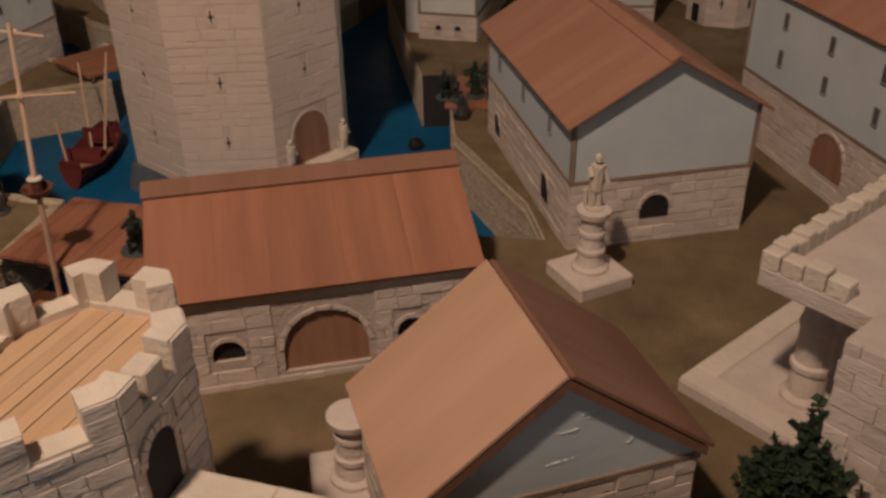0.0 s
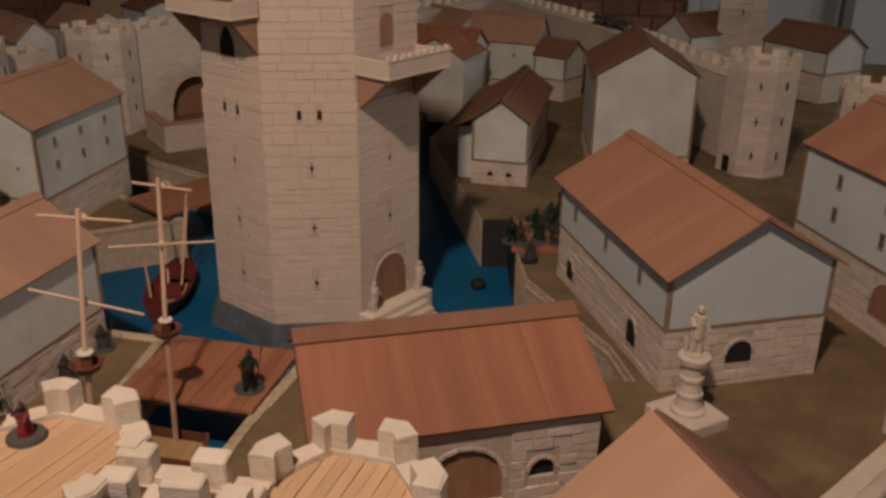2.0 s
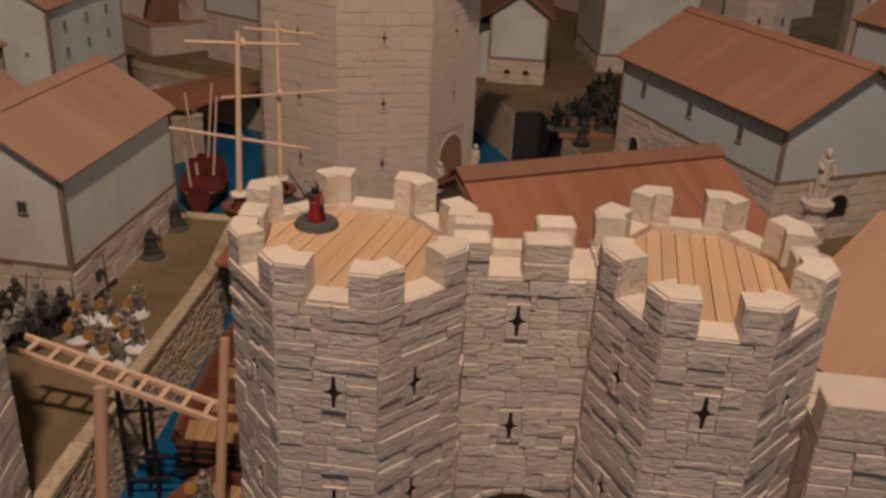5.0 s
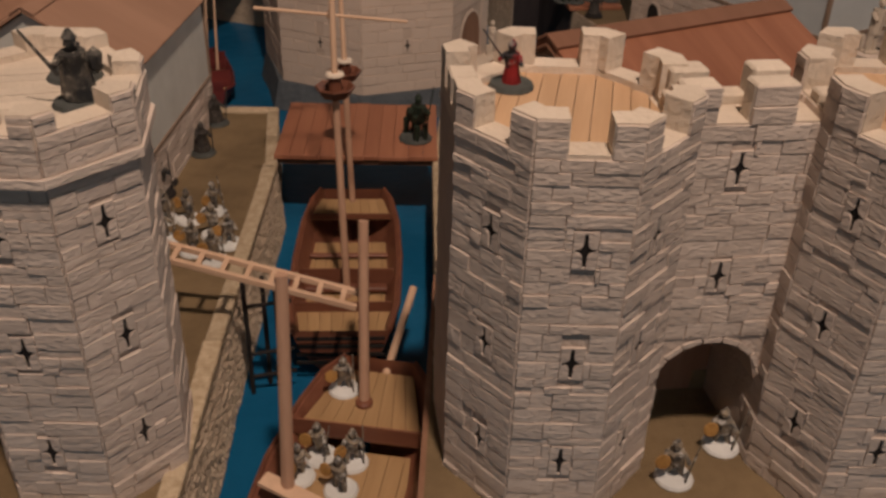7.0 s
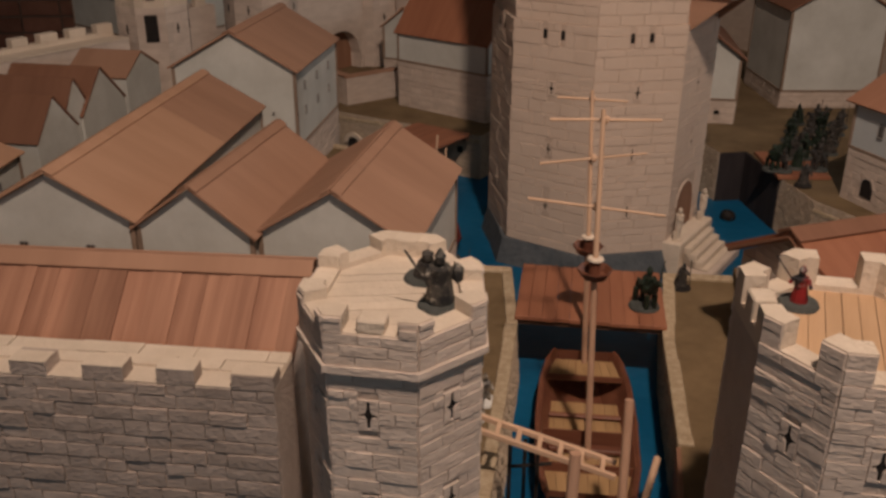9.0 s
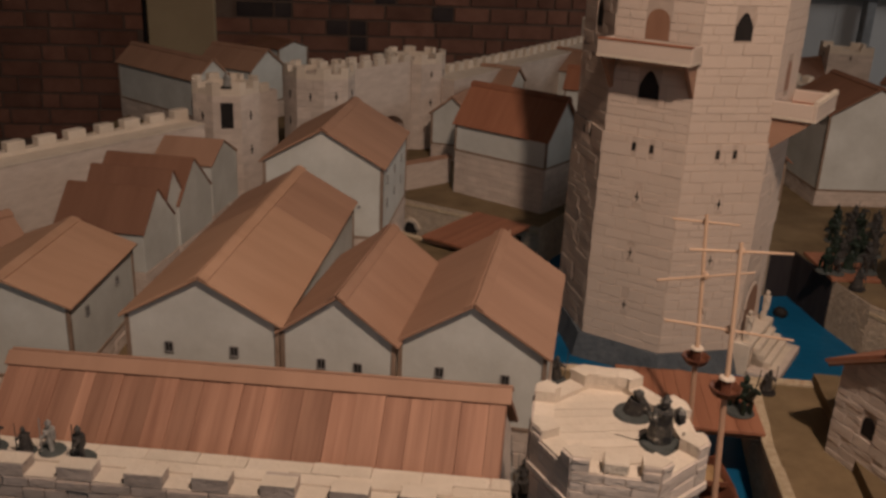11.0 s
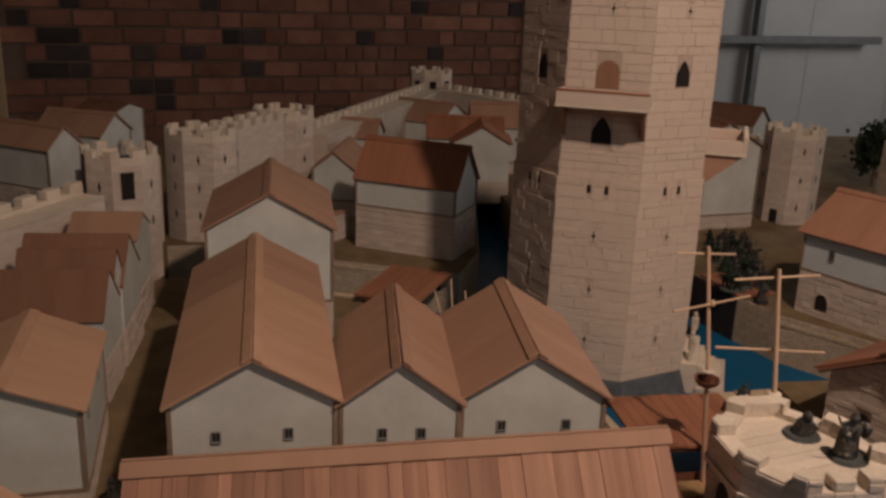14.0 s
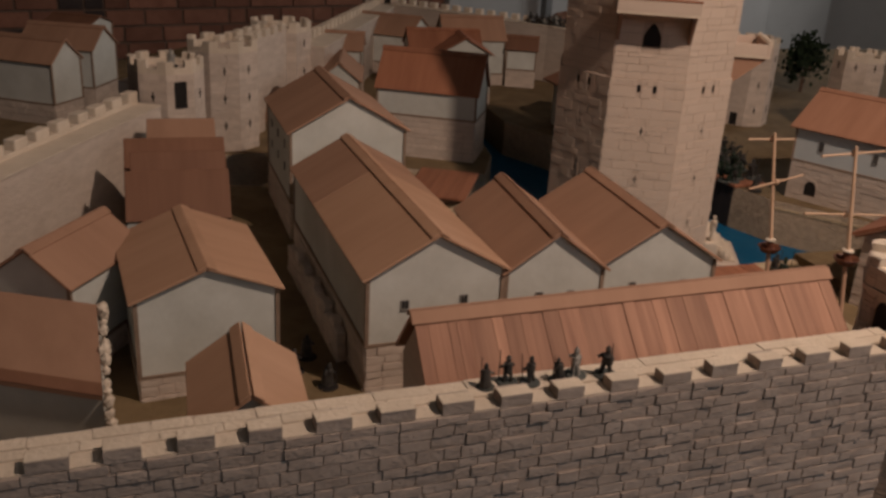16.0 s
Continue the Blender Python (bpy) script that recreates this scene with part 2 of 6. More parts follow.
class Shape:
    """Gathers verts and faces in one local frame."""

    def __init__(self):
        self.v, self.f = [], []

    def add(self, verts, faces, m=I4):
        n = len(self.v)
        self.v += [tuple(m @ Vector(p)) for p in verts]
        self.f += [tuple(n + i for i in f) for f in faces]
        return self

    def box(self, x0, x1, y0, y1, z0, z1, m=I4, c=0.0):
        if c <= 0:
            vs = [(x, y, z) for z in (z0, z1) for y in (y0, y1) for x in (x0, x1)]
            fs = [(0, 2, 3, 1), (4, 5, 7, 6), (0, 1, 5, 4), (2, 6, 7, 3), (0, 4, 6, 2), (1, 3, 7, 5)]
            return self.add(vs, fs, m)
        bm = bmesh.new()
        vs = [bm.verts.new(p) for p in [(x, y, z) for z in (z0, z1) for y in (y0, y1) for x in (x0, x1)]]
        for f in [(0, 2, 3, 1), (4, 5, 7, 6), (0, 1, 5, 4), (2, 6, 7, 3), (0, 4, 6, 2), (1, 3, 7, 5)]:
            bm.faces.new([vs[i] for i in f])
        bmesh.ops.bevel(bm, geom=bm.edges[:], offset=c, segments=1, affect="EDGES")
        bm.verts.index_update()
        self.add([v.co[:] for v in bm.verts], [[v.index for v in f.verts] for f in bm.faces], m)
        bm.free()
        return self

    def prism(self, poly, z0, z1, m=I4, taper=1.0, centre=(0, 0)):
        """poly: counter-clockwise xy points."""
        n = len(poly)
        top = [(centre[0] + (x - centre[0]) * taper, centre[1] + (y - centre[1]) * taper, z1) for x, y in poly]
        vs = [(x, y, z0) for x, y in poly] + top
        fs = [tuple(range(n - 1, -1, -1)), tuple(range(n, 2 * n))] + [(i, (i + 1) % n, n + (i + 1) % n, n + i) for i in range(n)]
        return self.add(vs, fs, m)

    def tube(self, p, q, r0, r1=None, n=8):
        r1 = r0 if r1 is None else r1
        p, q = Vector(p), Vector(q)
        m = Matrix.Translation(p) @ (q - p).to_track_quat("Z", "Y").to_matrix().to_4x4()
        h = (q - p).length
        vs = [(r * math.cos(2 * math.pi * i / n), r * math.sin(2 * math.pi * i / n), z) for r, z in ((r0, 0), (r1, h)) for i in range(n)]
        fs = [tuple(range(n - 1, -1, -1)), tuple(range(n, 2 * n))] + [(i, (i + 1) % n, n + (i + 1) % n, n + i) for i in range(n)]
        return self.add(vs, fs, m)

    def lathe(self, profile, m=I4, n=16):
        vs, fs = [], []
        for r, z in profile:
            vs += [(r * math.cos(2 * math.pi * i / n), r * math.sin(2 * math.pi * i / n), z) for i in range(n)]
        for k in range(len(profile) - 1):
            for i in range(n):
                j = (i + 1) % n
                fs.append((k * n + i, k * n + j, (k + 1) * n + j, (k + 1) * n + i))
        fs.append(tuple(range(n - 1, -1, -1)))
        fs.append(tuple((len(profile) - 1) * n + i for i in range(n)))
        return self.add(vs, fs, m)

    def ball(self, c, r, squash=(1, 1, 1), seed=0, rough=0.0):
        bm = bmesh.new()
        bmesh.ops.create_icosphere(bm, subdivisions=1, radius=r)
        rnd = random.Random(seed)
        bm.verts.index_update()
        vs = [tuple(c[k] + v.co[k] * squash[k] * (1 + rough * rnd.uniform(-1, 1)) for k in range(3)) for v in bm.verts]
        self.add(vs, [[v.index for v in f.verts] for f in bm.faces])
        bm.free()
        return self

    def wall(self, length, z0, z1, thick, openings=(), m=I4, seg=10):
        """A wall along x from 0, front at y=0, back at y=thick, with arched openings (x centre, width, sill, spring height, kind)."""
        cuts, x = [], 0.0
        for cx, w, sill, spring, kind in sorted(openings):
            cuts.append(("solid", x, cx - w / 2))
            cuts.append(("open", cx, w, sill, spring, kind))
            x = cx + w / 2
        cuts.append(("solid", x, length))
        q = []
        for c in cuts:
            if c[0] == "solid":
                a, b = c[1:]
                q += [[(a, 0, z0), (b, 0, z0), (b, 0, z1), (a, 0, z1)], [(b, thick, z0), (a, thick, z0), (a, thick, z1), (b, thick, z1)]]
                q.append([(a, 0, z1), (b, 0, z1), (b, thick, z1), (a, thick, z1)])
            else:
                _, cx, w, sill, spring, kind = c
                pts = []
                for i in range(seg + 1):
                    t = -1 + 2 * i / seg
                    rise = math.sqrt(max(0, 1 - t * t)) * w / 2 if kind == "round" else ((1 - abs(t) ** 1.6) * w * 0.75 if kind == "point" else 0.0)
                    pts.append((cx + t * w / 2, spring + rise))
                for (xa, za), (xb, zb) in zip(pts, pts[1:]):
                    for y, s in ((0, 1), (thick, -1)):
                        f = [(xa, y, za), (xb, y, zb), (xb, y, z1), (xa, y, z1)]
                        q.append(f if s > 0 else f[::-1])
                        if sill > z0:
                            g = [(xa, y, z0), (xb, y, z0), (xb, y, sill), (xa, y, sill)]
                            q.append(g if s > 0 else g[::-1])
                    q.append([(xb, 0, zb), (xa, 0, za), (xa, thick, za), (xb, thick, zb)])
                    q.append([(xa, 0, z1), (xb, 0, z1), (xb, thick, z1), (xa, thick, z1)])
                    if sill > z0:
                        q.append([(xa, 0, sill), (xb, 0, sill), (xb, thick, sill), (xa, thick, sill)])
                for xs, d in ((cx - w / 2, 1), (cx + w / 2, -1)):
                    f = [(xs, 0, sill), (xs, thick, sill), (xs, thick, spring), (xs, 0, spring)]
                    q.append(f if d > 0 else f[::-1])
        q.append([(0, thick, z0), (0, 0, z0), (0, 0, z1), (0, thick, z1)])
        q.append([(length, 0, z0), (length, thick, z0), (length, thick, z1), (length, 0, z1)])
        for f in q:
            self.add(f, [(0, 1, 2, 3)], m)
        return self


def mesh_of(shape, name, mat):
    me = bpy.data.meshes.new(name)
    me.from_pydata(shape.v, [], shape.f)
    me.materials.append(mat)
    me.update()
    return me


def part(name, shape, mat, parent=None, label="", m=I4, kind=""):
    ob = new(name, mesh_of(shape, name, mat))
    ob.parent = parent
    ob.matrix_basis = m
    return tagged(ob, label, "", "", kind)


def thing(name, m, label, category, group="", kind=""):
    return tagged(_placed(new(name), m), label, category, group, kind)


def _placed(ob, m):
    ob.empty_display_size = 0.02
    ob.matrix_basis = m
    return ob


def solo(name, shape, mat, m, label, category, group="", kind=""):
    """A thing of one mesh."""
    ob = new(name, mesh_of(shape, name, mat))
    ob.matrix_basis = m
    return tagged(ob, label, category, group, kind)


# Stones: a few shared blocks, stretched to each stone's size. Local: x along, z up, -y outward.
def stone_block(seed):
    """A rock-faced block: a lumpy face of twelve points, sloped edges back to the wall."""
    r = random.Random(seed)
    nx, nz = 4, 3
    pts = []
    for k in range(nz):
        for i in range(nx):
            x, z = -0.5 + i / (nx - 1), -0.5 + k / (nz - 1)
            edge = i in (0, nx - 1) or k in (0, nz - 1)
            x = x * (1 - 0.015 * r.uniform(0.4, 1.6)) + (0 if i in (0, nx - 1) else r.uniform(-0.06, 0.06))
            z = z * (1 - 0.05 * r.uniform(0.4, 1.6)) + (0 if k in (0, nz - 1) else r.uniform(-0.1, 0.1))
            pts.append((x, -r.uniform(0.86, 1.0) if edge else -r.uniform(0.92, 1.06), z))
    rim = [0, 1, 2, 3, 7, 11, 10, 9, 8, 4]
    back = [(-0.5 + min(i % nx, nx - 1) / (nx - 1), 0, -0.5 + (i // nx) / (nz - 1)) for i in rim]
    fs = [(k * nx + i, k * nx + i + 1, (k + 1) * nx + i + 1, (k + 1) * nx + i) for k in range(nz - 1) for i in range(nx - 1)]
    n = len(rim)
    fs += [(12 + j, 12 + (j + 1) % n, rim[(j + 1) % n], rim[j]) for j in range(n)]
    return Shape().add(pts + back, fs)


BLOCKS = [stone_block(k) for k in range(12)]
BLOCK_MESH = {}


def block_mesh(k, mat):
    key = (k, mat.name)
    if key not in BLOCK_MESH:
        BLOCK_MESH[key] = mesh_of(BLOCKS[k], "stone", mat)
    return BLOCK_MESH[key]


def courses(w, z0, z1, ch, length, rnd, holes=(), x0=0.0, jitter=0.25):
    """Stone rectangles (x0, x1, z0, z1) in courses, clear of the holes (x0, x1, z0, z1)."""
    out, z, row = [], z0, 0
    while z < z1 - 0.3 * ch:
        h = min(ch * rnd.uniform(1 - jitter, 1 + jitter), z1 - z)
        if z1 - z - h < 0.4 * ch:
            h = z1 - z
        x = x0
        first = True
        while x < x0 + w - 1e-4:
            l = length * rnd.uniform(0.55, 1.45) * (0.6 if first and row % 2 else 1)
            first = False
            if x0 + w - x - l < 0.35 * length:
                l = x0 + w - x
            spans = [(x, x + l)]
            for a, b, c, d in holes:
                if c < z + h - 1e-4 and d > z + 1e-4:
                    cut = []
                    for p, q in spans:
                        if b <= p or a >= q:
                            cut.append((p, q))
                        else:
                            cut += [(p, a)] if a - p > 0.0015 else []
                            cut += [(b, q)] if q - b > 0.0015 else []
                    spans = cut
            out += [(p, q, z, z + h) for p, q in spans]
            x += l
        z += h
        row += 1
    return out


class Masonry:
    """Collects stones on the faces of one thing; the nearest 300 become pieces, the rest one joined part."""

    def __init__(self, owner, mat, mat_set, most=300, gap=0.00045, proud=0.0017):
        self.owner, self.mat, self.mat_set, self.most, self.gap, self.proud, self.items = owner, mat, mat_set, most, gap, proud, []

    def face(self, m, rects, rank=0, rnd=random):
        for n, (a, b, c, d) in enumerate(rects):
            g = self.gap
            if b - a < 2.2 * g or d - c < 2.2 * g:
                continue
            s = m @ Matrix.Translation(((a + b) / 2, 0.0001, (c + d) / 2))
            size = Matrix.Diagonal((b - a - g, self.proud * rnd.uniform(0.5, 1.45), d - c - g, 1))
            self.items.append((rank, s, size, rnd.randrange(len(BLOCKS))))

    def build(self):
        self.items.sort(key=lambda i: i[0])
        for _, s, size, k in self.items[: self.most]:
            part("stone", Shape().add(BLOCKS[k].v, BLOCKS[k].f, size), self.mat, self.owner, m=s)
        rest = Shape()
        for _, s, size, k in self.items[self.most :]:
            rest.add(BLOCKS[k].v, BLOCKS[k].f, s @ size)
        if rest.v:
            part("stonework", rest, self.mat_set, self.owner, kind="stuff")


def slit(owner, m, w=0.0112, h=0.0198, block=(0.0128, 0.0216), mat=None, proud=0.0017):
    """A star-shaped arrow slit cut through a facing block over a black sheet. m: face frame at the slit's centre."""
    bw, bh = block
    quarter = [(w / 2, 0.0005), (w * 0.22, h * 0.075), (w * 0.12, h * 0.17), (w * 0.085, h / 2)]
    rim = [(bw / 2, 0.0005), (bw / 2, bh / 2), (bw * 0.3, bh / 2), (bw * 0.085, bh / 2)]
    whole = lambda q: q + [(-x, z) for x, z in q[::-1]] + [(-x, -z) for x, z in q] + [(x, -z) for x, z in q[::-1]]
    star, edge = whole(quarter), whole(rim)
    n = len(star)
    vs = [(x, y, z) for ring, y in ((edge, 0.0), (edge, -proud), (star, -proud), (star, 0.0)) for x, z in ring]
    fs = [(r * n + i, r * n + (i + 1) % n, (r + 1) * n + (i + 1) % n, (r + 1) * n + i) for r in range(3) for i in range(n)]
    blk = part("slit_block", Shape().add(vs, fs), mat or STONE, owner, m=m)
    # flat black sheet gives the slit's inner shade as colour
    part("slit_void", Shape().box(-bw / 2 + 0.0004, bw / 2 - 0.0004, -0.0004, -0.0002, -bh / 2 + 0.0004, bh / 2 - 0.0004), BLACK, blk, "black sheet for the shade in the arrow slit")


def octagon(a, turn=0.0):
    r = a / math.cos(math.pi / 8)
    return [(r * math.cos(math.radians(turn) + math.pi / 8 + k * math.pi / 4), r * math.sin(math.radians(turn) + math.pi / 8 + k * math.pi / 4)) for k in range(8)]


def face_frame(p, q, z=0.0):
    """Frame on the face from p to q (as seen from outside, left to right): x along, -y outward."""
    d = Vector((q[0] - p[0], q[1] - p[1], 0)).normalized()
    n = Vector((d.y, -d.x, 0))
    m = Matrix.Identity(4)
    m.col[0][:3], m.col[1][:3], m.col[2][:3], m.col[3][:3] = d, -n, (0, 0, 1), (p[0], p[1], z)
    return m


def bent_merlon(poly, k, arm, thick, z0, z1, taper=0.0):
    """A merlon wrapped round corner k of a polygon centred on the origin."""
    n = len(poly)
    v, a, b = (Vector(poly[i % n]) for i in (k, k - 1, k + 1))
    da, db = (a - v).normalized(), (b - v).normalized()
    inner = v * (1 - thick / (v.length * math.cos(math.pi / n)))
    out = [v + da * arm, v, v + db * arm]
    na = -v.normalized()
    # inner ends lie square to the arms
    pa, pb = Vector((-da.y, da.x)), Vector((-db.y, db.x))
    pa = pa if pa.dot(na) > 0 else -pa
    pb = pb if pb.dot(na) > 0 else -pb
    pts = [out[0], out[1], out[2], out[2] + pb * thick, inner, out[0] + pa * thick]
    return Shape().prism([tuple(p) for p in pts], z0, z1, taper=1 - taper, centre=tuple(sum(pts, Vector((0, 0))) / 6))

# ---- room ----
ROOM = pose(-1.07, 4.02, 0, 0, 0, 16)
FLOOR_Z = -0.85


def build_room():
    part_floor = Shape().box(-4.5, 4.5, -8.0, 2.4, FLOOR_Z - 0.1, FLOOR_Z)
    solo("floor", part_floor, CONCRETE, ROOM, "grey concrete floor of the hall", "floor", kind="structure")
    solo("ceiling", Shape().box(-4.5, 4.5, -8.0, 2.4, 2.6, 2.7), CEILING, ROOM, "pale plain ceiling of the hall", "ceiling", kind="structure")
    solo("wall_left", Shape().box(-4.6, -4.5, -8.0, 2.4, FLOOR_Z, 2.6), MORTAR, ROOM, "dark wall closing the hall", "wall", kind="structure")
    # side and back walls lie unseen; their openings are added for the fill lights
    solo("wall_right", Shape().wall(10.4, FLOOR_Z, 2.6, 0.1, [(6.1, 1.9, 0.7, 1.9, "flat")], pose(4.6, -8.0, 0, 0, 0, 90)), SHEET, ROOM, "grey sheet wall with an added opening for the side fill light", "wall", kind="structure")
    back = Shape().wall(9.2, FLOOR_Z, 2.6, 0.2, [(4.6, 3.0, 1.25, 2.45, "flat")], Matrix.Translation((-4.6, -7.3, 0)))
    solo("wall_back", back, CEILING, ROOM, "plain wall with an added opening for the fill light behind", "wall", kind="structure")
    wall = solo("wall_brick", Shape().box(-4.5, 0.96, 0.012, 0.25, FLOOR_Z, 2.6), MORTAR, ROOM, "dark red-brown brick wall with black headers", "wall", kind="structure")
    rnd = random.Random(5)
    bricks = []
    z = -0.45
    while z < 1.3:
        x = -4.3 - rnd.uniform(0, 0.15)
        while x < 0.95:
            l = rnd.choice([0.165, 0.165, 0.165, 0.08, 0.10, 0.21])
            if x + l > 0.955:
                l = 0.955 - x
            if l > 0.02 and not (-1.675 < x + l / 2 < -1.385):
                bricks.append((x, min(x + l, 0.955), z, z + 0.07))
            x += l
        z += 0.07
    bricks.sort(key=lambda b: abs(b[0] + 0.6) + abs(b[2] - 0.3) * 2)
    joined = Shape()
    for n, (a, b, c, d) in enumerate(bricks):
        s = Matrix.Translation(((a + b) / 2, 0.013, (c + d) / 2)) @ Matrix.Diagonal((b - a - 0.009, 0.011 * rnd.uniform(0.8, 1.2), d - c - 0.009, 1))
        if n < 300:
            ob = new("brick", block_mesh(rnd.randrange(12), BRICK_BLACK if rnd.random() < (0.45 if b - a < 0.11 else 0.07) else BRICK))
            ob.parent, ob.matrix_basis = wall, s
        else:
            k = rnd.randrange(12)
            joined.add(BLOCKS[k].v, BLOCKS[k].f, s)
    part("brickwork", joined, BRICK_SET, wall, kind="stuff")
    pier = Shape().box(-1.67, -1.388, -0.06, 0.01, FLOOR_Z, 2.6, c=0.004)
    solo("wall_pier", pier, BUFF, ROOM, "buff painted pier standing against the brick wall", "pier", kind="structure")
    pipe = Shape().tube((-1.686, -0.02, FLOOR_Z), (-1.686, -0.02, 2.6), 0.011)
    solo("downpipe", pipe, BLACK, ROOM, "black vertical pipe beside the buff pier", "pipe")
    # sheet wall with ribs, post, rail and a chain bracket
    sheet = thing("wall_sheet", ROOM, "grey flat metal sheet wall with raised seams", "wall", kind="structure")
    x = 0.96
    while x < 4.5:
        e = min(x + 0.72, 4.5)
        part("panel", Shape().box(x, e - 0.012, 0.30, 0.34, FLOOR_Z, 2.6), SHEET, sheet)
        part("rib", Shape().box(e - 0.012, e, 0.298, 0.34, FLOOR_Z, 2.6), SHEET, sheet)
        x = e
    solo("wall_edge", Shape().box(0.965, 1.02, -0.02, 0.28, FLOOR_Z, 2.6, c=0.004), SHEET, ROOM, "pale grey edge strip at the end of the brick wall", "wall trim", kind="structure")
    frame_ = thing("steel_frame", ROOM @ pose(0, 0.22, 0), "dull steel post and horizontal rails before the sheet wall", "steel frame")
    part("post", Shape().box(1.78, 1.83, 0, 0.05, FLOOR_Z, 2.6, c=0.003), STEEL, frame_)
    part("post", Shape().box(2.62, 2.67, 0, 0.05, FLOOR_Z, 2.6, c=0.003), STEEL, frame_)
    part("rail", Shape().box(1.03, 3.6, -0.03, 0.0, 0.255, 0.30, c=0.003), STEEL, frame_)
    br = thing("chain_bracket", ROOM @ pose(2.115, 0.16, 0.31), "rusty iron bracket hung between two chains", "bracket")
    part("plate", Shape().box(-0.065, 0.065, -0.02, 0.02, 0.0, 0.24, c=0.004), RUST, br)
    part("arm", Shape().box(-0.17, 0.17, -0.03, 0.03, 0.15, 0.19, c=0.004), RUST, br)
    part("cap", Shape().box(-0.07, 0.07, -0.03, 0.03, 0.22, 0.27, c=0.004), RUST, br)
    for s in (-1, 1):
        part("chain", Shape().tube((s * 0.17, 0, 0.17), (s * 0.45, 0, 0.48), 0.006, n=6), RUST, br)


build_room()

# ---- table, ground and water ----
WZ = -0.075


def edge_stones(owner, p, q, z0, z1, ch, length, seed, mat=RUBBLE, batter=0.0):
    """Rubble facing from p to q, as seen from outside left to right."""
    rnd = random.Random(seed)
    l = math.hypot(q[0] - p[0], q[1] - p[1])
    m = face_frame(p, q)
    sh = Shape()
    foot = -0.0009 - 0.4 * batter
    part("bed", Shape().add([(0, foot, z0), (l, foot, z0), (l, -0.0009, z1), (0, -0.0009, z1), (0, 0.001, z0), (l, 0.001, z0), (l, 0.001, z1), (0, 0.001, z1)], [(0, 1, 2, 3), (5, 4, 7, 6), (4, 0, 3, 7), (1, 5, 6, 2), (3, 2, 6, 7), (4, 5, 1, 0)]), JOINT, owner, m=m)
    for a, b, c, d in courses(l, z0, z1, ch, length, rnd):
        k = rnd.randrange(12)
        sh.add(BLOCKS[k].v, BLOCKS[k].f, m @ Matrix.Translation(((a + b) / 2, 0.0005, (c + d) / 2)) @ Matrix.Diagonal((b - a - 0.0006, 0.0022 * rnd.uniform(0.7, 1.3) + 0.75 * batter * (z1 - c) / (z1 - z0), d - c - 0.0005, 1)))
    part("stonework", sh, mat, owner, kind="stuff")


def lip(owner, p, q, w=0.011, z=0.0035):
    """A pale kerb along the edge p to q; it lies inside, to the left of the way."""
    l = math.hypot(q[0] - p[0], q[1] - p[1])
    rnd = random.Random(int(abs(p[0]) * 1000))
    sh = Shape()
    x = 0.0
    while x < l:
        b = min(x + rnd.uniform(0.05, 0.09), l)
        sh.box(x, b - 0.0006, -0.003, w * rnd.uniform(0.9, 1.1), -0.004, z * rnd.uniform(0.8, 1.2), c=0.001)
        x = b
    part("kerb", sh, KERB, owner, "pale pebbled kerb", m=face_frame(p, q))


solo("table", Shape().prism([(-2.5, -0.04), (1.9, -0.04), (1.9, 3.2), (-1.42, 3.2), (-2.08, 2.33), (-2.08, 1.63), (-2.5, 1.03)], FLOOR_Z, WZ - 0.01), DARKWOOD, I4, "dark base that carries the model town", "table", kind="structure")
solo("water", Shape().prism([(-2.49, -0.03), (1.88, -0.03), (1.88, 3.19), (-1.42, 3.19), (-2.07, 2.32), (-2.07, 1.64), (-2.49, 1.03)], WZ - 0.008, WZ), WATER, I4, "glossy blue painted water of the harbour", "water", kind="structure")


def land(name, poly, label, faces=(), kerbs=(), z=0.0):
    ob = solo(name, Shape().prism(poly, WZ - 0.002, z), SAND, I4, label, "ground", kind="structure")
    n = len(poly)
    for k in faces:
        edge_stones(ob, poly[k], poly[(k + 1) % n], WZ, z - 0.001, 0.0042, 0.0065, k + len(poly), batter=0.008 if poly is WEST and k in (0, 1, 2) else 0.0)
    for k in kerbs:
        lip(ob, poly[k], poly[(k + 1) % n])
    return ob


WEST = [(-2.47, 0.262), (-0.704, 0.262), (-0.713, 0.44), (-0.722, 0.75), (-0.745, 0.90), (-0.868, 0.895), (-0.95, 0.93), (-1.07, 1.19), (-0.945, 1.30), (-1.19, 1.41), (-1.335, 1.46), (-1.45, 1.475), (-2.0, 1.50), (-2.47, 1.0)]
land("ground_west", WEST, "sandy brown ground of the western quarter", (0, 1, 2, 3, 4, 6, 7, 8), (0, 1, 2, 3, 4, 6, 7, 8, 9))
STRIP = [(-0.552, 0.262), (1.8, 0.262), (1.8, 0.40), (-0.46, 0.40), (-0.46, 0.925), (-0.545, 0.92), (-0.552, 0.75), (-0.546, 0.545)]
land("ground_gate", STRIP, "sandy brown ground before the gate and along the canal", (4, 5, 6), (0, 4, 5, 6))
EAST_Z = 0.016
EAST = [(-0.46, 0.40), (1.8, 0.40), (1.8, 3.15), (-0.62, 3.15), (-0.66, 1.9), (-0.56, 1.69), (-0.43, 1.422), (-0.383, 1.437), (-0.345, 1.30), (-0.31, 1.20), (-0.168, 1.022), (-0.13, 0.94), (-0.20, 0.93), (-0.46, 0.925)]
ground_east = land("ground_east", EAST, "sandy brown ground of the eastern quarter", (4, 5, 8, 9, 10, 11, 12), (9, 10), z=EAST_Z)
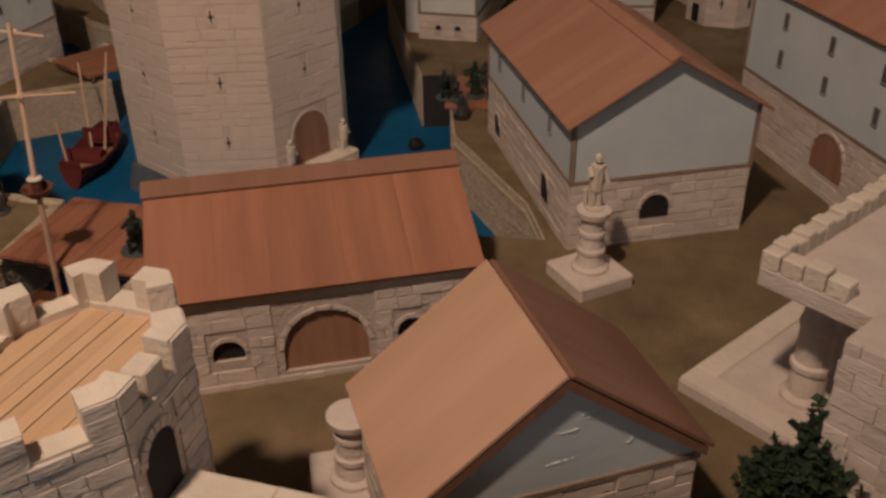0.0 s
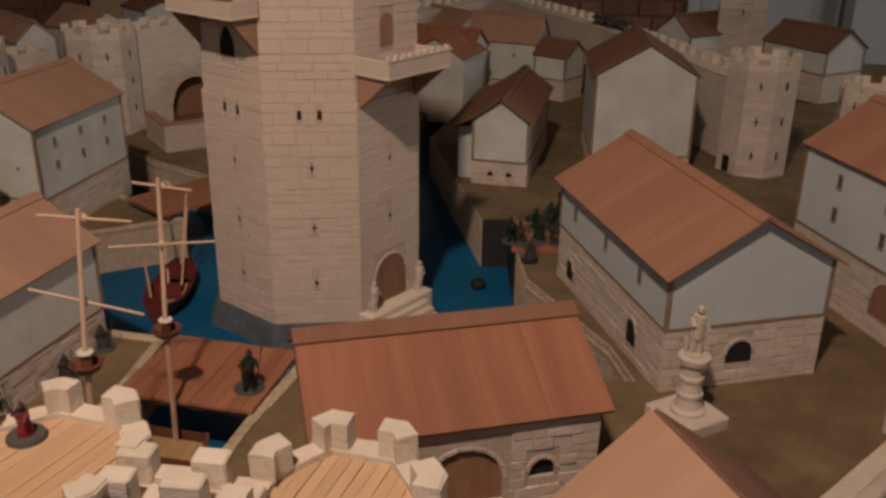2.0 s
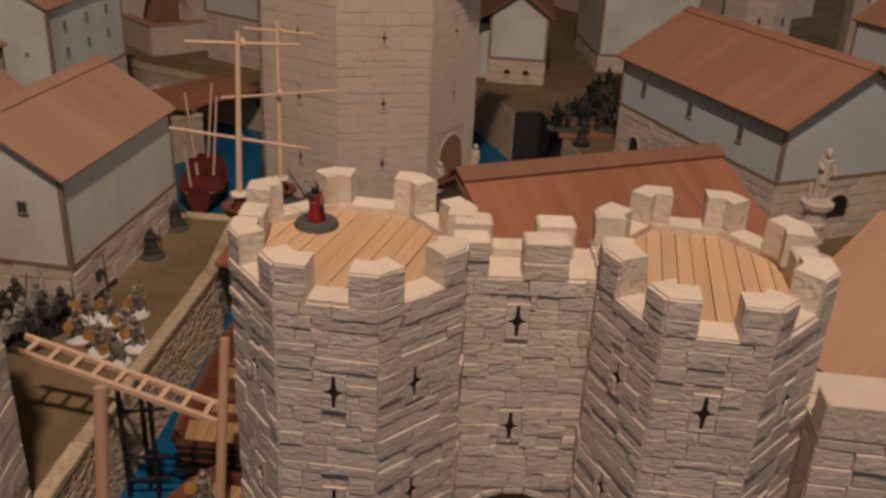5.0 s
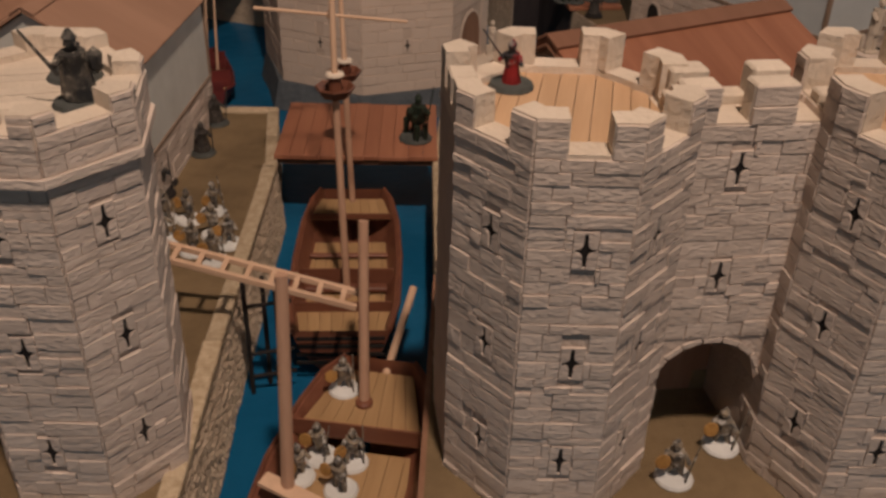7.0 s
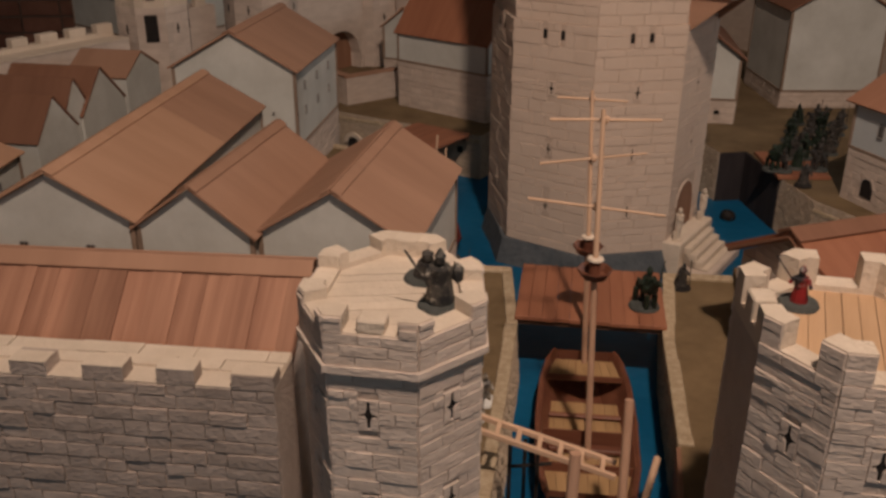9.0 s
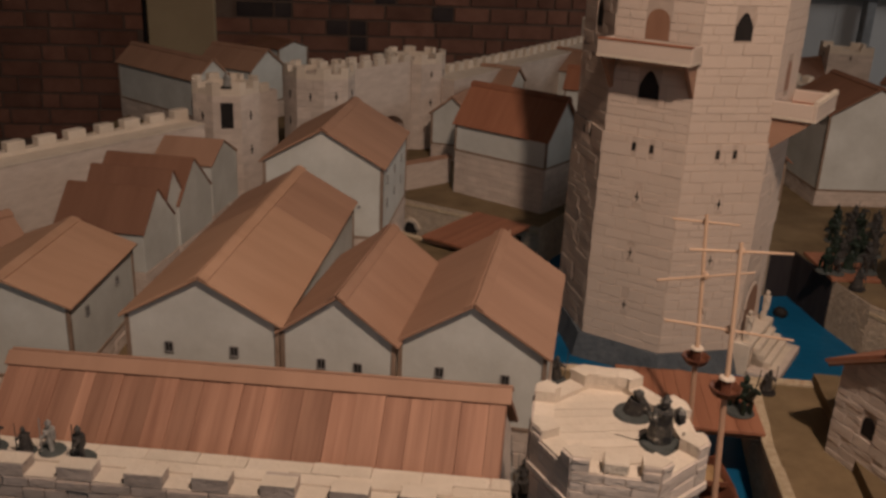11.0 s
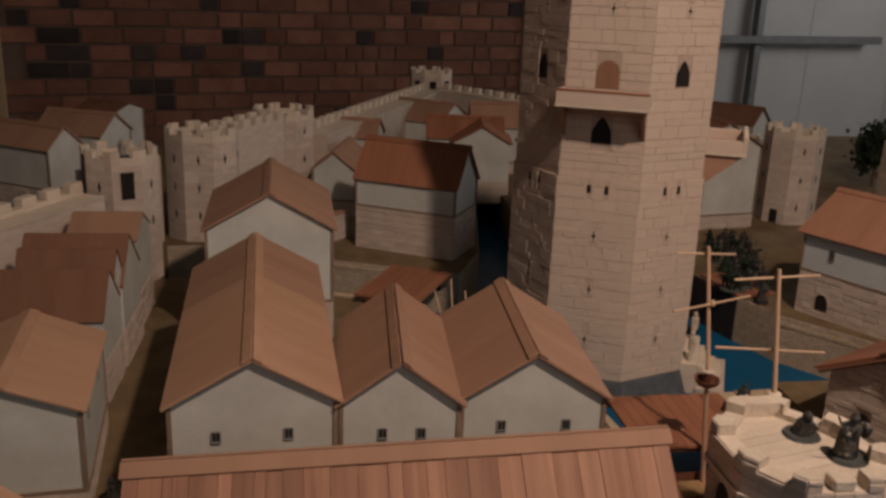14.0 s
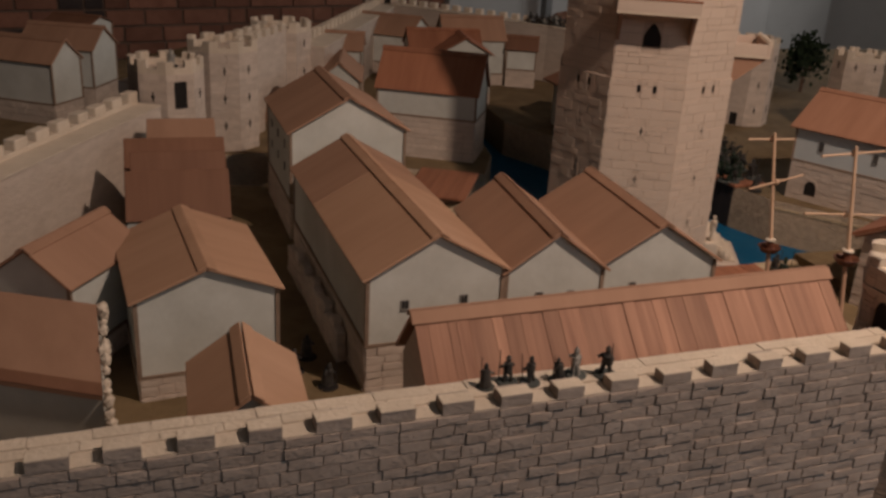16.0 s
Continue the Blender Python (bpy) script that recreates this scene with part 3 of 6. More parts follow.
# shade on the quay face below the platform, put in as near-black sheets
for p, q in ((EAST[6], EAST[7]), (EAST[7], EAST[8])):
    solo("quay_boarding", Shape().box(0, math.dist(p, q), -0.003, 0, WZ, EAST_Z - 0.001), QUAY_SHADE, face_frame(p, q), "dark sheet for the shade on the quay face under the platform", "boarding", kind="structure")
solo("quay_boarding", Shape().box(0, 0.283, -0.004, 0, WZ, -0.001), DOORWOOD, face_frame((-0.546, 0.545), (-0.552, 0.262)), "dark brown boarding along the canal under the gate tower", "boarding", kind="structure")
NORTH = [(-0.862, 1.455), (-0.80, 1.60), (-0.75, 1.95), (-0.62, 3.15), (-1.4, 3.15), (-2.05, 2.3), (-2.05, 1.66), (-1.46, 1.65), (-1.30, 1.665), (-1.17, 1.572)]
ground_north = land("ground_north", NORTH, "sandy ground of the far quarter behind the keep", (0, 1, 7, 8, 9), (8, 9), z=0.012)

# ---- walls and towers ----


def arch_void(owner, m, w, h, z=0.0, mat=DOORWOOD, name="door", label="", kind="round", depth=0.003):
    """A door leaf, or a black sheet painted as an opening's shade, in an arch: m is the face frame, x centred."""
    n = 12
    pts = [(-w / 2, z), (w / 2, z)]
    spring = h - (w / 2 if kind == "round" else 0.0 if kind == "square" else w * 0.75)
    for i in range(n + 1):
        t = 1 - 2 * i / n
        rise = math.sqrt(max(0, 1 - t * t)) * w / 2 if kind == "round" else 0.0 if kind == "square" else (1 - abs(t) ** 1.6) * w * 0.75
        pts.append((t * w / 2, z + spring + rise))
    k = len(pts)
    vs = [(x, depth, y) for x, y in pts] + [(x, depth + 0.002, y) for x, y in pts]
    fs = [tuple(range(k)), tuple(range(2 * k - 1, k - 1, -1))]
    return part(name, Shape().add(vs, fs), mat, owner, label, m=m)


def arch_ring(owner, m, w, spring, z, band=0.006, proud=0.002, mat=STONE):
    """Voussoirs round an arch, one part for each stone."""
    n = 9
    r0, r1 = w / 2, w / 2 + band
    for i in range(n):
        a0, a1 = math.pi * i / n + 0.02, math.pi * (i + 1) / n - 0.02
        q = [(r * math.cos(a), r * math.sin(a) + z + spring) for r, a in ((r0, a0), (r1, a0), (r1, a1), (r0, a1))]
        vs = [(x, -proud, y) for x, y in q] + [(x, 0.001, y) for x, y in q]
        part("arch_stone", Shape().add(vs, [(0, 1, 2, 3), (0, 4, 5, 1), (1, 5, 6, 2), (2, 6, 7, 3), (3, 7, 4, 0)]), mat, owner, m=m)


def strip(poly, a, b):
    """The part of a convex outline that lies between x = a and x = b."""
    for edge, side in ((a, 1), (b, -1)):
        out = []
        for (px, py), (qx, qy) in zip(poly, poly[1:] + poly[:1]):
            if (px - edge) * side >= 0:
                out.append((px, py))
            if (px - edge) * (qx - edge) < 0:
                t = (edge - px) / (qx - px)
                out.append((edge, py + t * (qy - py)))
        poly = out
    return poly


def culverts():
    """A ringed culvert at the water and a square drain in the back quay."""
    m = face_frame(NORTH[9], NORTH[0]) @ Matrix.Translation((0.036, 0, WZ))
    arch_void(ground_north, m, 0.028, 0.040, 0, BLACK, "culvert", "dark arched culvert in the quay", depth=-0.004)
    arch_ring(ground_north, m, 0.028, 0.026, 0, 0.008, 0.007, STONE_TOP)
    arch_void(ground_north, m @ Matrix.Translation((0.251, 0, 0.048)), 0.011, 0.012, 0, BLACK, "drain", "dark square drain hole", "square", depth=-0.004)


culverts()


def oct_tower(name, label, cx, cy, ap, top, deck, faces, slits, string=None, flare=0.0, plank_turn=60.0, group="", arm=0.0152, thick=0.0145, ch=0.0083, length=0.022, z0=0.0, doors=(), most=300, category="tower", deck_mat=DECK, stretch=(1.0, 1.0), mids=(), shift=()):
    """An octagonal tower with an open planked top, wrapped merlons and low parapets."""
    own = thing(name, pose(cx, cy, z0), label, category, group)
    top, deck = top - z0, deck - z0
    sx, sy = stretch
    moved = dict(shift)
    ring = lambda a: [(x * sx + moved.get(k, (0, 0))[0], y * sy + moved.get(k, (0, 0))[1]) for k, (x, y) in enumerate(octagon(a))]
    poly = ring(ap)
    body = Shape().prism(poly, 0, deck)
    part("body", body, JOINT, own)
    par = deck + 0.008
    up = ring(ap + flare)
    rnd = random.Random(int(abs(cx * 1000)))
    mas = Masonry(own, STONE, STONE_SET, most, gap=0.0004, proud=0.0015)
    upper0 = string if string else deck
    for k in faces:
        p, q = poly[k], poly[(k + 1) % 8]
        w = math.hypot(q[0] - p[0], q[1] - p[1])
        holes = [(u - 0.0065, u + 0.0065, z - 0.0109, z + 0.0109) for u, z in slits.get(k, ())]
        holes += [(u - dw / 2 - 0.005, u + dw / 2 + 0.005, dz, dz + dh + 0.005) for kk, u, dw, dh, dz in doors if kk == k]
        m = face_frame(p, q)
        for a, b, c, d in courses(w, 0.0, upper0, ch, length, rnd, holes, jitter=0.48):
            mas.face(m, [(a, b, c, d)], rank=(0 if k in (4, 5, 6) else 1) + rnd.random() * 0.5, rnd=rnd)
        for u, z in slits.get(k, ()):
            slit(own, m @ Matrix.Translation((u, 0, z)))
        for kk, u, dw, dh, dz in doors:
            if kk == k:
                mm = m @ Matrix.Translation((u, 0, dz))
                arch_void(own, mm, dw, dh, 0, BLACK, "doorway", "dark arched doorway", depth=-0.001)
                arch_ring(own, mm, dw, dh - dw / 2, 0)
    inner = ring(ap + flare - thick)
    if string:
        part("string_course", Shape().prism(ring(ap + flare + 0.003), string, string + 0.005), STONE, own, "projecting moulded band")
        part("upper_body", Shape().prism(up, string + 0.005, deck), JOINT, own)
        for k in faces:
            p, q = up[k], up[(k + 1) % 8]
            w = math.hypot(q[0] - p[0], q[1] - p[1])
            mas.face(face_frame(p, q), courses(w, string + 0.005, deck, ch, length, rnd), rank=1.2, rnd=rnd)
    arms = [arm * rnd.uniform(0.9, 1.1) for _ in range(8)]
    tops = [top + rnd.uniform(-0.0015, 0.0015) for _ in range(8)]
    for k in faces:
        p, q = up[k], up[(k + 1) % 8]
        w = math.dist(p, q)
        m = face_frame(p, q)
        mas.face(m, courses(w, deck, par - 0.001, 0.01, length, rnd), rank=0.9, rnd=rnd)
        for a, b, t in ((0.0, arms[k] - 0.0004, tops[k]), (w - arms[(k + 1) % 8] + 0.0004, w, tops[(k + 1) % 8])):
            z = par + (t - par) * rnd.uniform(0.4, 0.6)
            mas.face(m, [(a, b, par - 0.001, z), (a, b, z, t - 0.0008)], rank=0.8, rnd=rnd)
    for k in range(8):
        p, q, r, s = up[k], up[(k + 1) % 8], inner[(k + 1) % 8], inner[k]
        part("parapet", Shape().prism([p, q, r, s], deck - 0.0005, par + rnd.uniform(-0.001, 0.001)), STONE_TOP, own)
        part("merlon", bent_merlon(up, k, arms[k], thick * rnd.uniform(0.95, 1.1), par - 0.0005, tops[k], taper=rnd.uniform(0.0, 0.03)), STONE_TOP, own)
    # merlons in the middle of a side, between two corners
    for k, ww, high in mids:
        p, q = up[k], up[(k + 1) % 8]
        w = math.dist(p, q)
        part("merlon", Shape().box(w / 2 - ww / 2, w / 2 + ww / 2, 0, thick, par - 0.0005, deck + high, c=0.0012), STONE_TOP, own, m=face_frame(p, q))
    # deck planks, clipped to the inner octagon
    n = 11
    turn = math.radians(90 - plank_turn)
    spun = [(x * math.cos(turn) - y * math.sin(turn), x * math.sin(turn) + y * math.cos(turn)) for x, y in inner]
    lo, hi = min(x for x, _ in spun), max(x for x, _ in spun)
    for i in range(n):
        a, b = lo + (hi - lo) * i / n, lo + (hi - lo) * (i + 1) / n - 0.0005
        shape = strip(spun, a, b)
        if len(shape) > 2:
            part("plank", Shape().prism(shape, 0, 0.003 + rnd.uniform(0, 0.0006)), deck_mat, own, m=Matrix.Translation((0, 0, deck)) @ pose(0, 0, 0, 0, 0, plank_turn - 90))
    mas.build()
    return own


S3 = (0.190, 0.118, 0.046)
SIDE = 2 * 0.062 * math.tan(math.pi / 8)
MID = SIDE / 2
oct_tower("gate_tower", "cream stone octagonal gate tower with planked top and a standing king", -0.4755, 0.3455, 0.066, 0.2600, 0.2335, (2, 4, 5, 6, 7, 0), {5: [(MID + 0.004, z) for z in S3], 4: [(MID + 0.005, z) for z in S3], 6: [(MID - 0.002, z) for z in S3]}, plank_turn=80, group="gate towers", stretch=(0.96, 1.07), mids=((3, 0.017, 0.0235), (7, 0.014, 0.014)), shift=((3, (-0.008, 0.002)), (2, (-0.004, 0.002))))
oct_tower("gate_tower", "cream stone octagonal gate tower with bare planked top", -0.2865, 0.3535, 0.067, 0.2615, 0.2345, (3, 4, 5, 6, 7, 0, 1), {5: [(MID, z + 0.01) for z in S3], 4: [(MID, z + 0.01) for z in S3], 6: [(MID, z + 0.01) for z in S3]}, plank_turn=86, group="gate towers", stretch=(0.93, 1.13), shift=((3, (0.006, 0.0)), (4, (0.009, 0.002))), mids=((7, 0.017, 0.0235), (3, 0.013, 0.014)), doors=((7, 0.022, 0.026, 0.044, 0.179),))
oct_tower("canal_tower", "cream stone octagonal tower with moulded band beside the canal", -0.765, 0.338, 0.066, 0.2565, 0.2395, (2, 3, 4, 5, 6, 7), {5: [(0.025, z) for z in S3], 6: [(0.026, z) for z in S3], 4: [(0.020, 0.190), (0.020, 0.118)]}, string=0.220, flare=0.002, plank_turn=15, deck_mat=STONE_TOP, arm=0.0125, doors=((3, 0.030, 0.024, 0.040, 0.176),), shift=((7, (-0.006, 0.0)), (0, (-0.016, -0.002)), (1, (-0.014, 0.0)), (2, (0.004, 0.0)), (3, (0.010, 0.0)), (4, (0.011, 0.0)), (5, (-0.001, 0.0))), mids=((1, 0.020, 0.0165), (5, 0.017, 0.0165)))


def gate_curtain():
    own = thing("gate_curtain", pose(-0.424, 0.3275, 0, 0, 0, 8), "cream stone gatehouse wall with round-arched passage and merlons", "gatehouse")
    w, th, ux = 0.094, 0.072, 0.0485
    part("body", Shape().wall(w, 0, 0.236, 0.040, [(ux, 0.070, 0, 0.056, "round")]), JOINT, own)
    part("passage", Shape().wall(w, 0, 0.12, th - 0.0402, [(ux, 0.070, 0, 0.056, "round")], Matrix.Translation((0, 0.0402, 0))), JOINT, own)
    mas = Masonry(own, STONE, STONE_SET, 200, gap=0.0004, proud=0.0015)
    rnd = random.Random(8)
    holes = [(ux - 0.0385, ux + 0.0385, 0, 0.094), (0.0355, 0.0485, 0.1991, 0.2209), (0.0365, 0.0495, 0.1291, 0.1509)]
    mas.face(I4, courses(w, 0, 0.236, 0.0085, 0.022, rnd, holes, jitter=0.5), rnd=rnd)
    mas.build()
    slit(own, Matrix.Translation((0.042, 0, 0.210)))
    slit(own, Matrix.Translation((0.043, 0, 0.140)))
    arch_ring(own, Matrix.Translation((ux, 0, 0)), 0.070, 0.056, 0, 0.0034, 0.0012)
    part("gate", Shape().box(ux - 0.035, ux + 0.035, 0.063, 0.068, 0, 0.0905), DOORWOOD, own, "dark wooden gate deep in the passage")
    for a, b, y0, y1 in ((0.004, 0.0245, 0, 0.014), (0.0425, 0.068, 0, 0.014), (0.005, 0.027, 0.024, 0.039), (0.052, 0.074, 0.024, 0.039)):
        part("merlon", Shape().box(a, b, y0, y1, 0.2355, 0.2585 + 0.05 * (b - a - 0.025), c=0.0015), STONE_TOP, own)
    face = Masonry(own, STONE, STONE_SET, 20)
    for a, b in ((0.0042, 0.0243), (0.0427, 0.0678)):
        face.face(I4, [(a, b, 0.236, 0.246), (a, b, 0.246, 0.2575)], rnd=rnd)
    face.build()
    part("walkway", Shape().box(0, w, 0, 0.040, 0.2345, 0.237), STONE_TOP, own)
    part("parapet", Shape().box(0.0272, 0.0518, 0.025, 0.0385, 0.2365, 0.243, c=0.001), STONE_TOP, own)


gate_curtain()


def town_wall(name, label, p, q, z0, walk, top, thick, merlon, gap, ch=0.0125, length=0.024, most=300, stones=True, seed=3, near=0.0, notch=0.0, dress=None, parapet=0.0):
    """A crenellated wall from p to q as seen from outside, left to right; the walkway lies behind the merlons."""
    own = thing(name, face_frame(p, q), label, "town wall", "", "structure")
    l = math.dist(p, q)
    rnd = random.Random(seed)
    deep = min(0.017, thick * 0.42)
    floor_z = walk - notch
    part("body", Shape().box(0, l, 0, thick, z0, floor_z), JOINT if stones else STONE, own)
    if stones:
        # slabs of the wall walk, laid in two rows
        part("walk_bed", Shape().box(0, l, deep, thick, floor_z - 0.0003, walk), STONE_TOP, own)
        part("notch_floor", Shape().box(0, l, -0.0005, deep, floor_z - 0.0003, floor_z + 0.0012), STONE_TOP, own)
        mid = deep + (thick - deep) * 0.5
        for a, b in ((deep, mid), (mid, thick + 0.002)):
            x = 0.0
            while x < l:
                e = min(x + rnd.uniform(0.03, 0.055), l)
                part("slab", Shape().box(x, e - 0.0007, a + 0.0002, b - 0.0006, walk - 0.0003, walk + 0.002 + rnd.uniform(-0.0005, 0.0005)), STONE_TOP, own)
                x = e
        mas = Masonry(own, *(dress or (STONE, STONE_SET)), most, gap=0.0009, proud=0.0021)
        for r in courses(l, z0, floor_z, ch, length, rnd, jitter=0.16):
            mas.face(I4, [r], rank=abs((r[0] + r[1]) / 2 - near) - r[2], rnd=rnd)
        mas.build()
    else:
        part("walkway", Shape().box(0, l, 0.0, thick + 0.002, walk - 0.0005, walk + 0.002), STONE_TOP, own, "bare plaster wall walk")
    if parapet:
        part("parapet", Shape().box(0, l, -0.001, deep, walk + 0.0015, walk + parapet + 0.001), STONE_TOP, own)
    x = 0.0
    while x < l:
        e = min(x + merlon * rnd.uniform(0.92, 1.08), l)
        if dress:
            tip = top + rnd.uniform(-0.0008, 0.0008)
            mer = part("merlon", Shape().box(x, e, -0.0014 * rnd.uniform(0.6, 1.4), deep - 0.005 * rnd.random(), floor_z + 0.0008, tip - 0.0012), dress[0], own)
            # pale cap puts the light on the merlon's top into its colour
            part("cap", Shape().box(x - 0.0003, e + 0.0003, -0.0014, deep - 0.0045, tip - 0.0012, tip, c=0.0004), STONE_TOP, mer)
            x += merlon + gap
            continue
        part("merlon", Shape().box(x, e, -0.0016 * rnd.uniform(0.6, 1.4), deep, floor_z + 0.0008 + parapet, top, c=0.001), (dress[0] if dress else TOWER_STONE) if stones else STONE_TOP, own)
        x += merlon + gap
    return own


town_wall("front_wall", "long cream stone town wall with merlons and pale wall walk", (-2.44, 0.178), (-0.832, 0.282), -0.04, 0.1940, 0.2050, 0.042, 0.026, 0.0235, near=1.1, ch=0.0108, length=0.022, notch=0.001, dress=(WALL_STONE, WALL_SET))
town_wall("gate_side_wall", "cream stone town wall joining the gate tower", (-0.222, 0.300), (0.55, 0.300), 0.0, 0.178, 0.2, 0.062, 0.036, 0.03, near=0.1, seed=4)
town_wall("side_wall", "crenellated cream wall running back to a far tower", (-1.578, 1.43), (-2.08, 0.35), 0.0, 0.178, 0.202, 0.061, 0.033, 0.025, stones=False, seed=5, parapet=0.008)
town_wall("far_wall", "long far crenellated cream wall", (-0.79, 2.99), (-1.195, 2.06), 0.0, 0.186, 0.209, 0.08, 0.026, 0.022, stones=False, seed=6)
town_wall("far_wall", "far crenellated cream wall with a troop on its walk", (-0.29, 2.48), (-0.70, 2.99), 0.0, 0.19, 0.21, 0.06, 0.026, 0.022, stones=False, seed=7)
town_wall("far_wall", "crenellated cream wall joining the eastern tower", (0.03, 1.95), (-0.29, 2.48), 0.0, 0.19, 0.21, 0.06, 0.026, 0.022, stones=False, seed=8)


def far_tower(name, label, cx, cy, r, z0, top, sides=8, slits=(), turn=0.0, group="far towers", mat=STONE, doors=()):
    own = thing(name, pose(cx, cy, z0), label, "tower", group)
    h = top - z0
    poly = [(r * math.cos(math.radians(turn) + 2 * math.pi * (k + 0.5) / sides), r * math.sin(math.radians(turn) + 2 * math.pi * (k + 0.5) / sides)) for k in range(sides)]
    part("body", Shape().prism(poly, 0, h - 0.024, taper=0.985), mat, own)
    rnd = random.Random(int(cx * 997))
    sh = Shape()
    for k in range(sides):
        p, q = poly[k], poly[(k + 1) % sides]
        w = math.hypot(q[0] - p[0], q[1] - p[1])
        for a, b, c, d in courses(w, 0, h - 0.024, 0.013, 0.026, rnd):
            j = rnd.randrange(12)
            sh.add(BLOCKS[j].v, BLOCKS[j].f, face_frame(p, q) @ Matrix.Translation(((a + b) / 2, 0.0003, (c + d) / 2)) @ Matrix.Diagonal((b - a - 0.0004, 0.0007, d - c - 0.0004, 1)))
        side = Vector((q[0] - p[0], q[1] - p[1])).length
        part("merlon", bent_merlon(poly, k, side * 0.3, 0.010, h - 0.0245, h + rnd.uniform(-0.001, 0.001)), STONE_TOP, own)
        m = face_frame(p, q)
        for kk, dw, dh, dz in doors:
            if kk == k:
                arch_void(own, m @ Matrix.Translation((w / 2, 0, dz)), dw, dh, 0, BLACK, "doorway", "dark doorway", "square", depth=-0.0016)
        for z in (() if k in [d[0] for d in doors] else slits):
            s = m @ Matrix.Translation((w / 2, 0.0005, z - z0))
            # raised black cross stands for the shade in the slit
            part("arrow_slit", Shape().box(-0.0012, 0.0012, -0.002, 0, -0.009, 0.009).box(-0.0035, 0.0035, -0.002, 0, -0.0015, 0.0015), BLACK, own, m=s)
    part("stonework", sh, STONE_SET, own, kind="stuff")
    inner = [(x * 0.8, y * 0.8) for x, y in poly]
    for k in range(sides):
        p, q, a, b = poly[k], poly[(k + 1) % sides], inner[(k + 1) % sides], inner[k]
        p, q = ((x * 0.994, y * 0.994) for x, y in (p, q))
        part("parapet", Shape().prism([p, q, a, b], h - 0.0243, h - 0.013), STONE_TOP, own)
    return own


far_tower("far_tower", "cream stone round-cornered tower with dark doorway", -1.51, 1.487, 0.070, 0.0, 0.256, 8, (0.19, 0.12), 22.5, doors=((5, 0.024, 0.050, 0.168),))
far_tower("far_tower", "tall cream stone tower of the far gatehouse", -1.392, 1.752, 0.080, 0.0, 0.252, 8, (0.19, 0.13, 0.07), 0)
far_tower("far_tower", "tall cream stone tower of the far gatehouse", -1.230, 2.058, 0.0795, 0.0, 0.251, 8, (0.20, 0.13), 0)
far_tower("far_tower", "small far cream turret with dark windows", -0.748, 3.05, 0.078, 0.0, 0.2555, 8, (), 0, doors=tuple((k, 0.024, 0.026, 0.19) for k in (4, 5, 6, 7)))
far_tower("far_tower", "cream stone octagonal tower behind the customs house", 0.036, 1.875, 0.072, 0.0, 0.254, 8, (0.20, 0.13, 0.06), -5, doors=((4, 0.02, 0.034, 0.018),))
far_tower("far_tower", "cream stone tower with a soldier on top", 0.214, 1.66, 0.066, 0.0, 0.252, 8, (0.215,), 0)
far_tower("far_tower", "square cream stone tower on the far wall", 0.03, 2.9, 0.095, 0.0, 0.235, 4, (0.2,), 0)

# ---- the keep ----


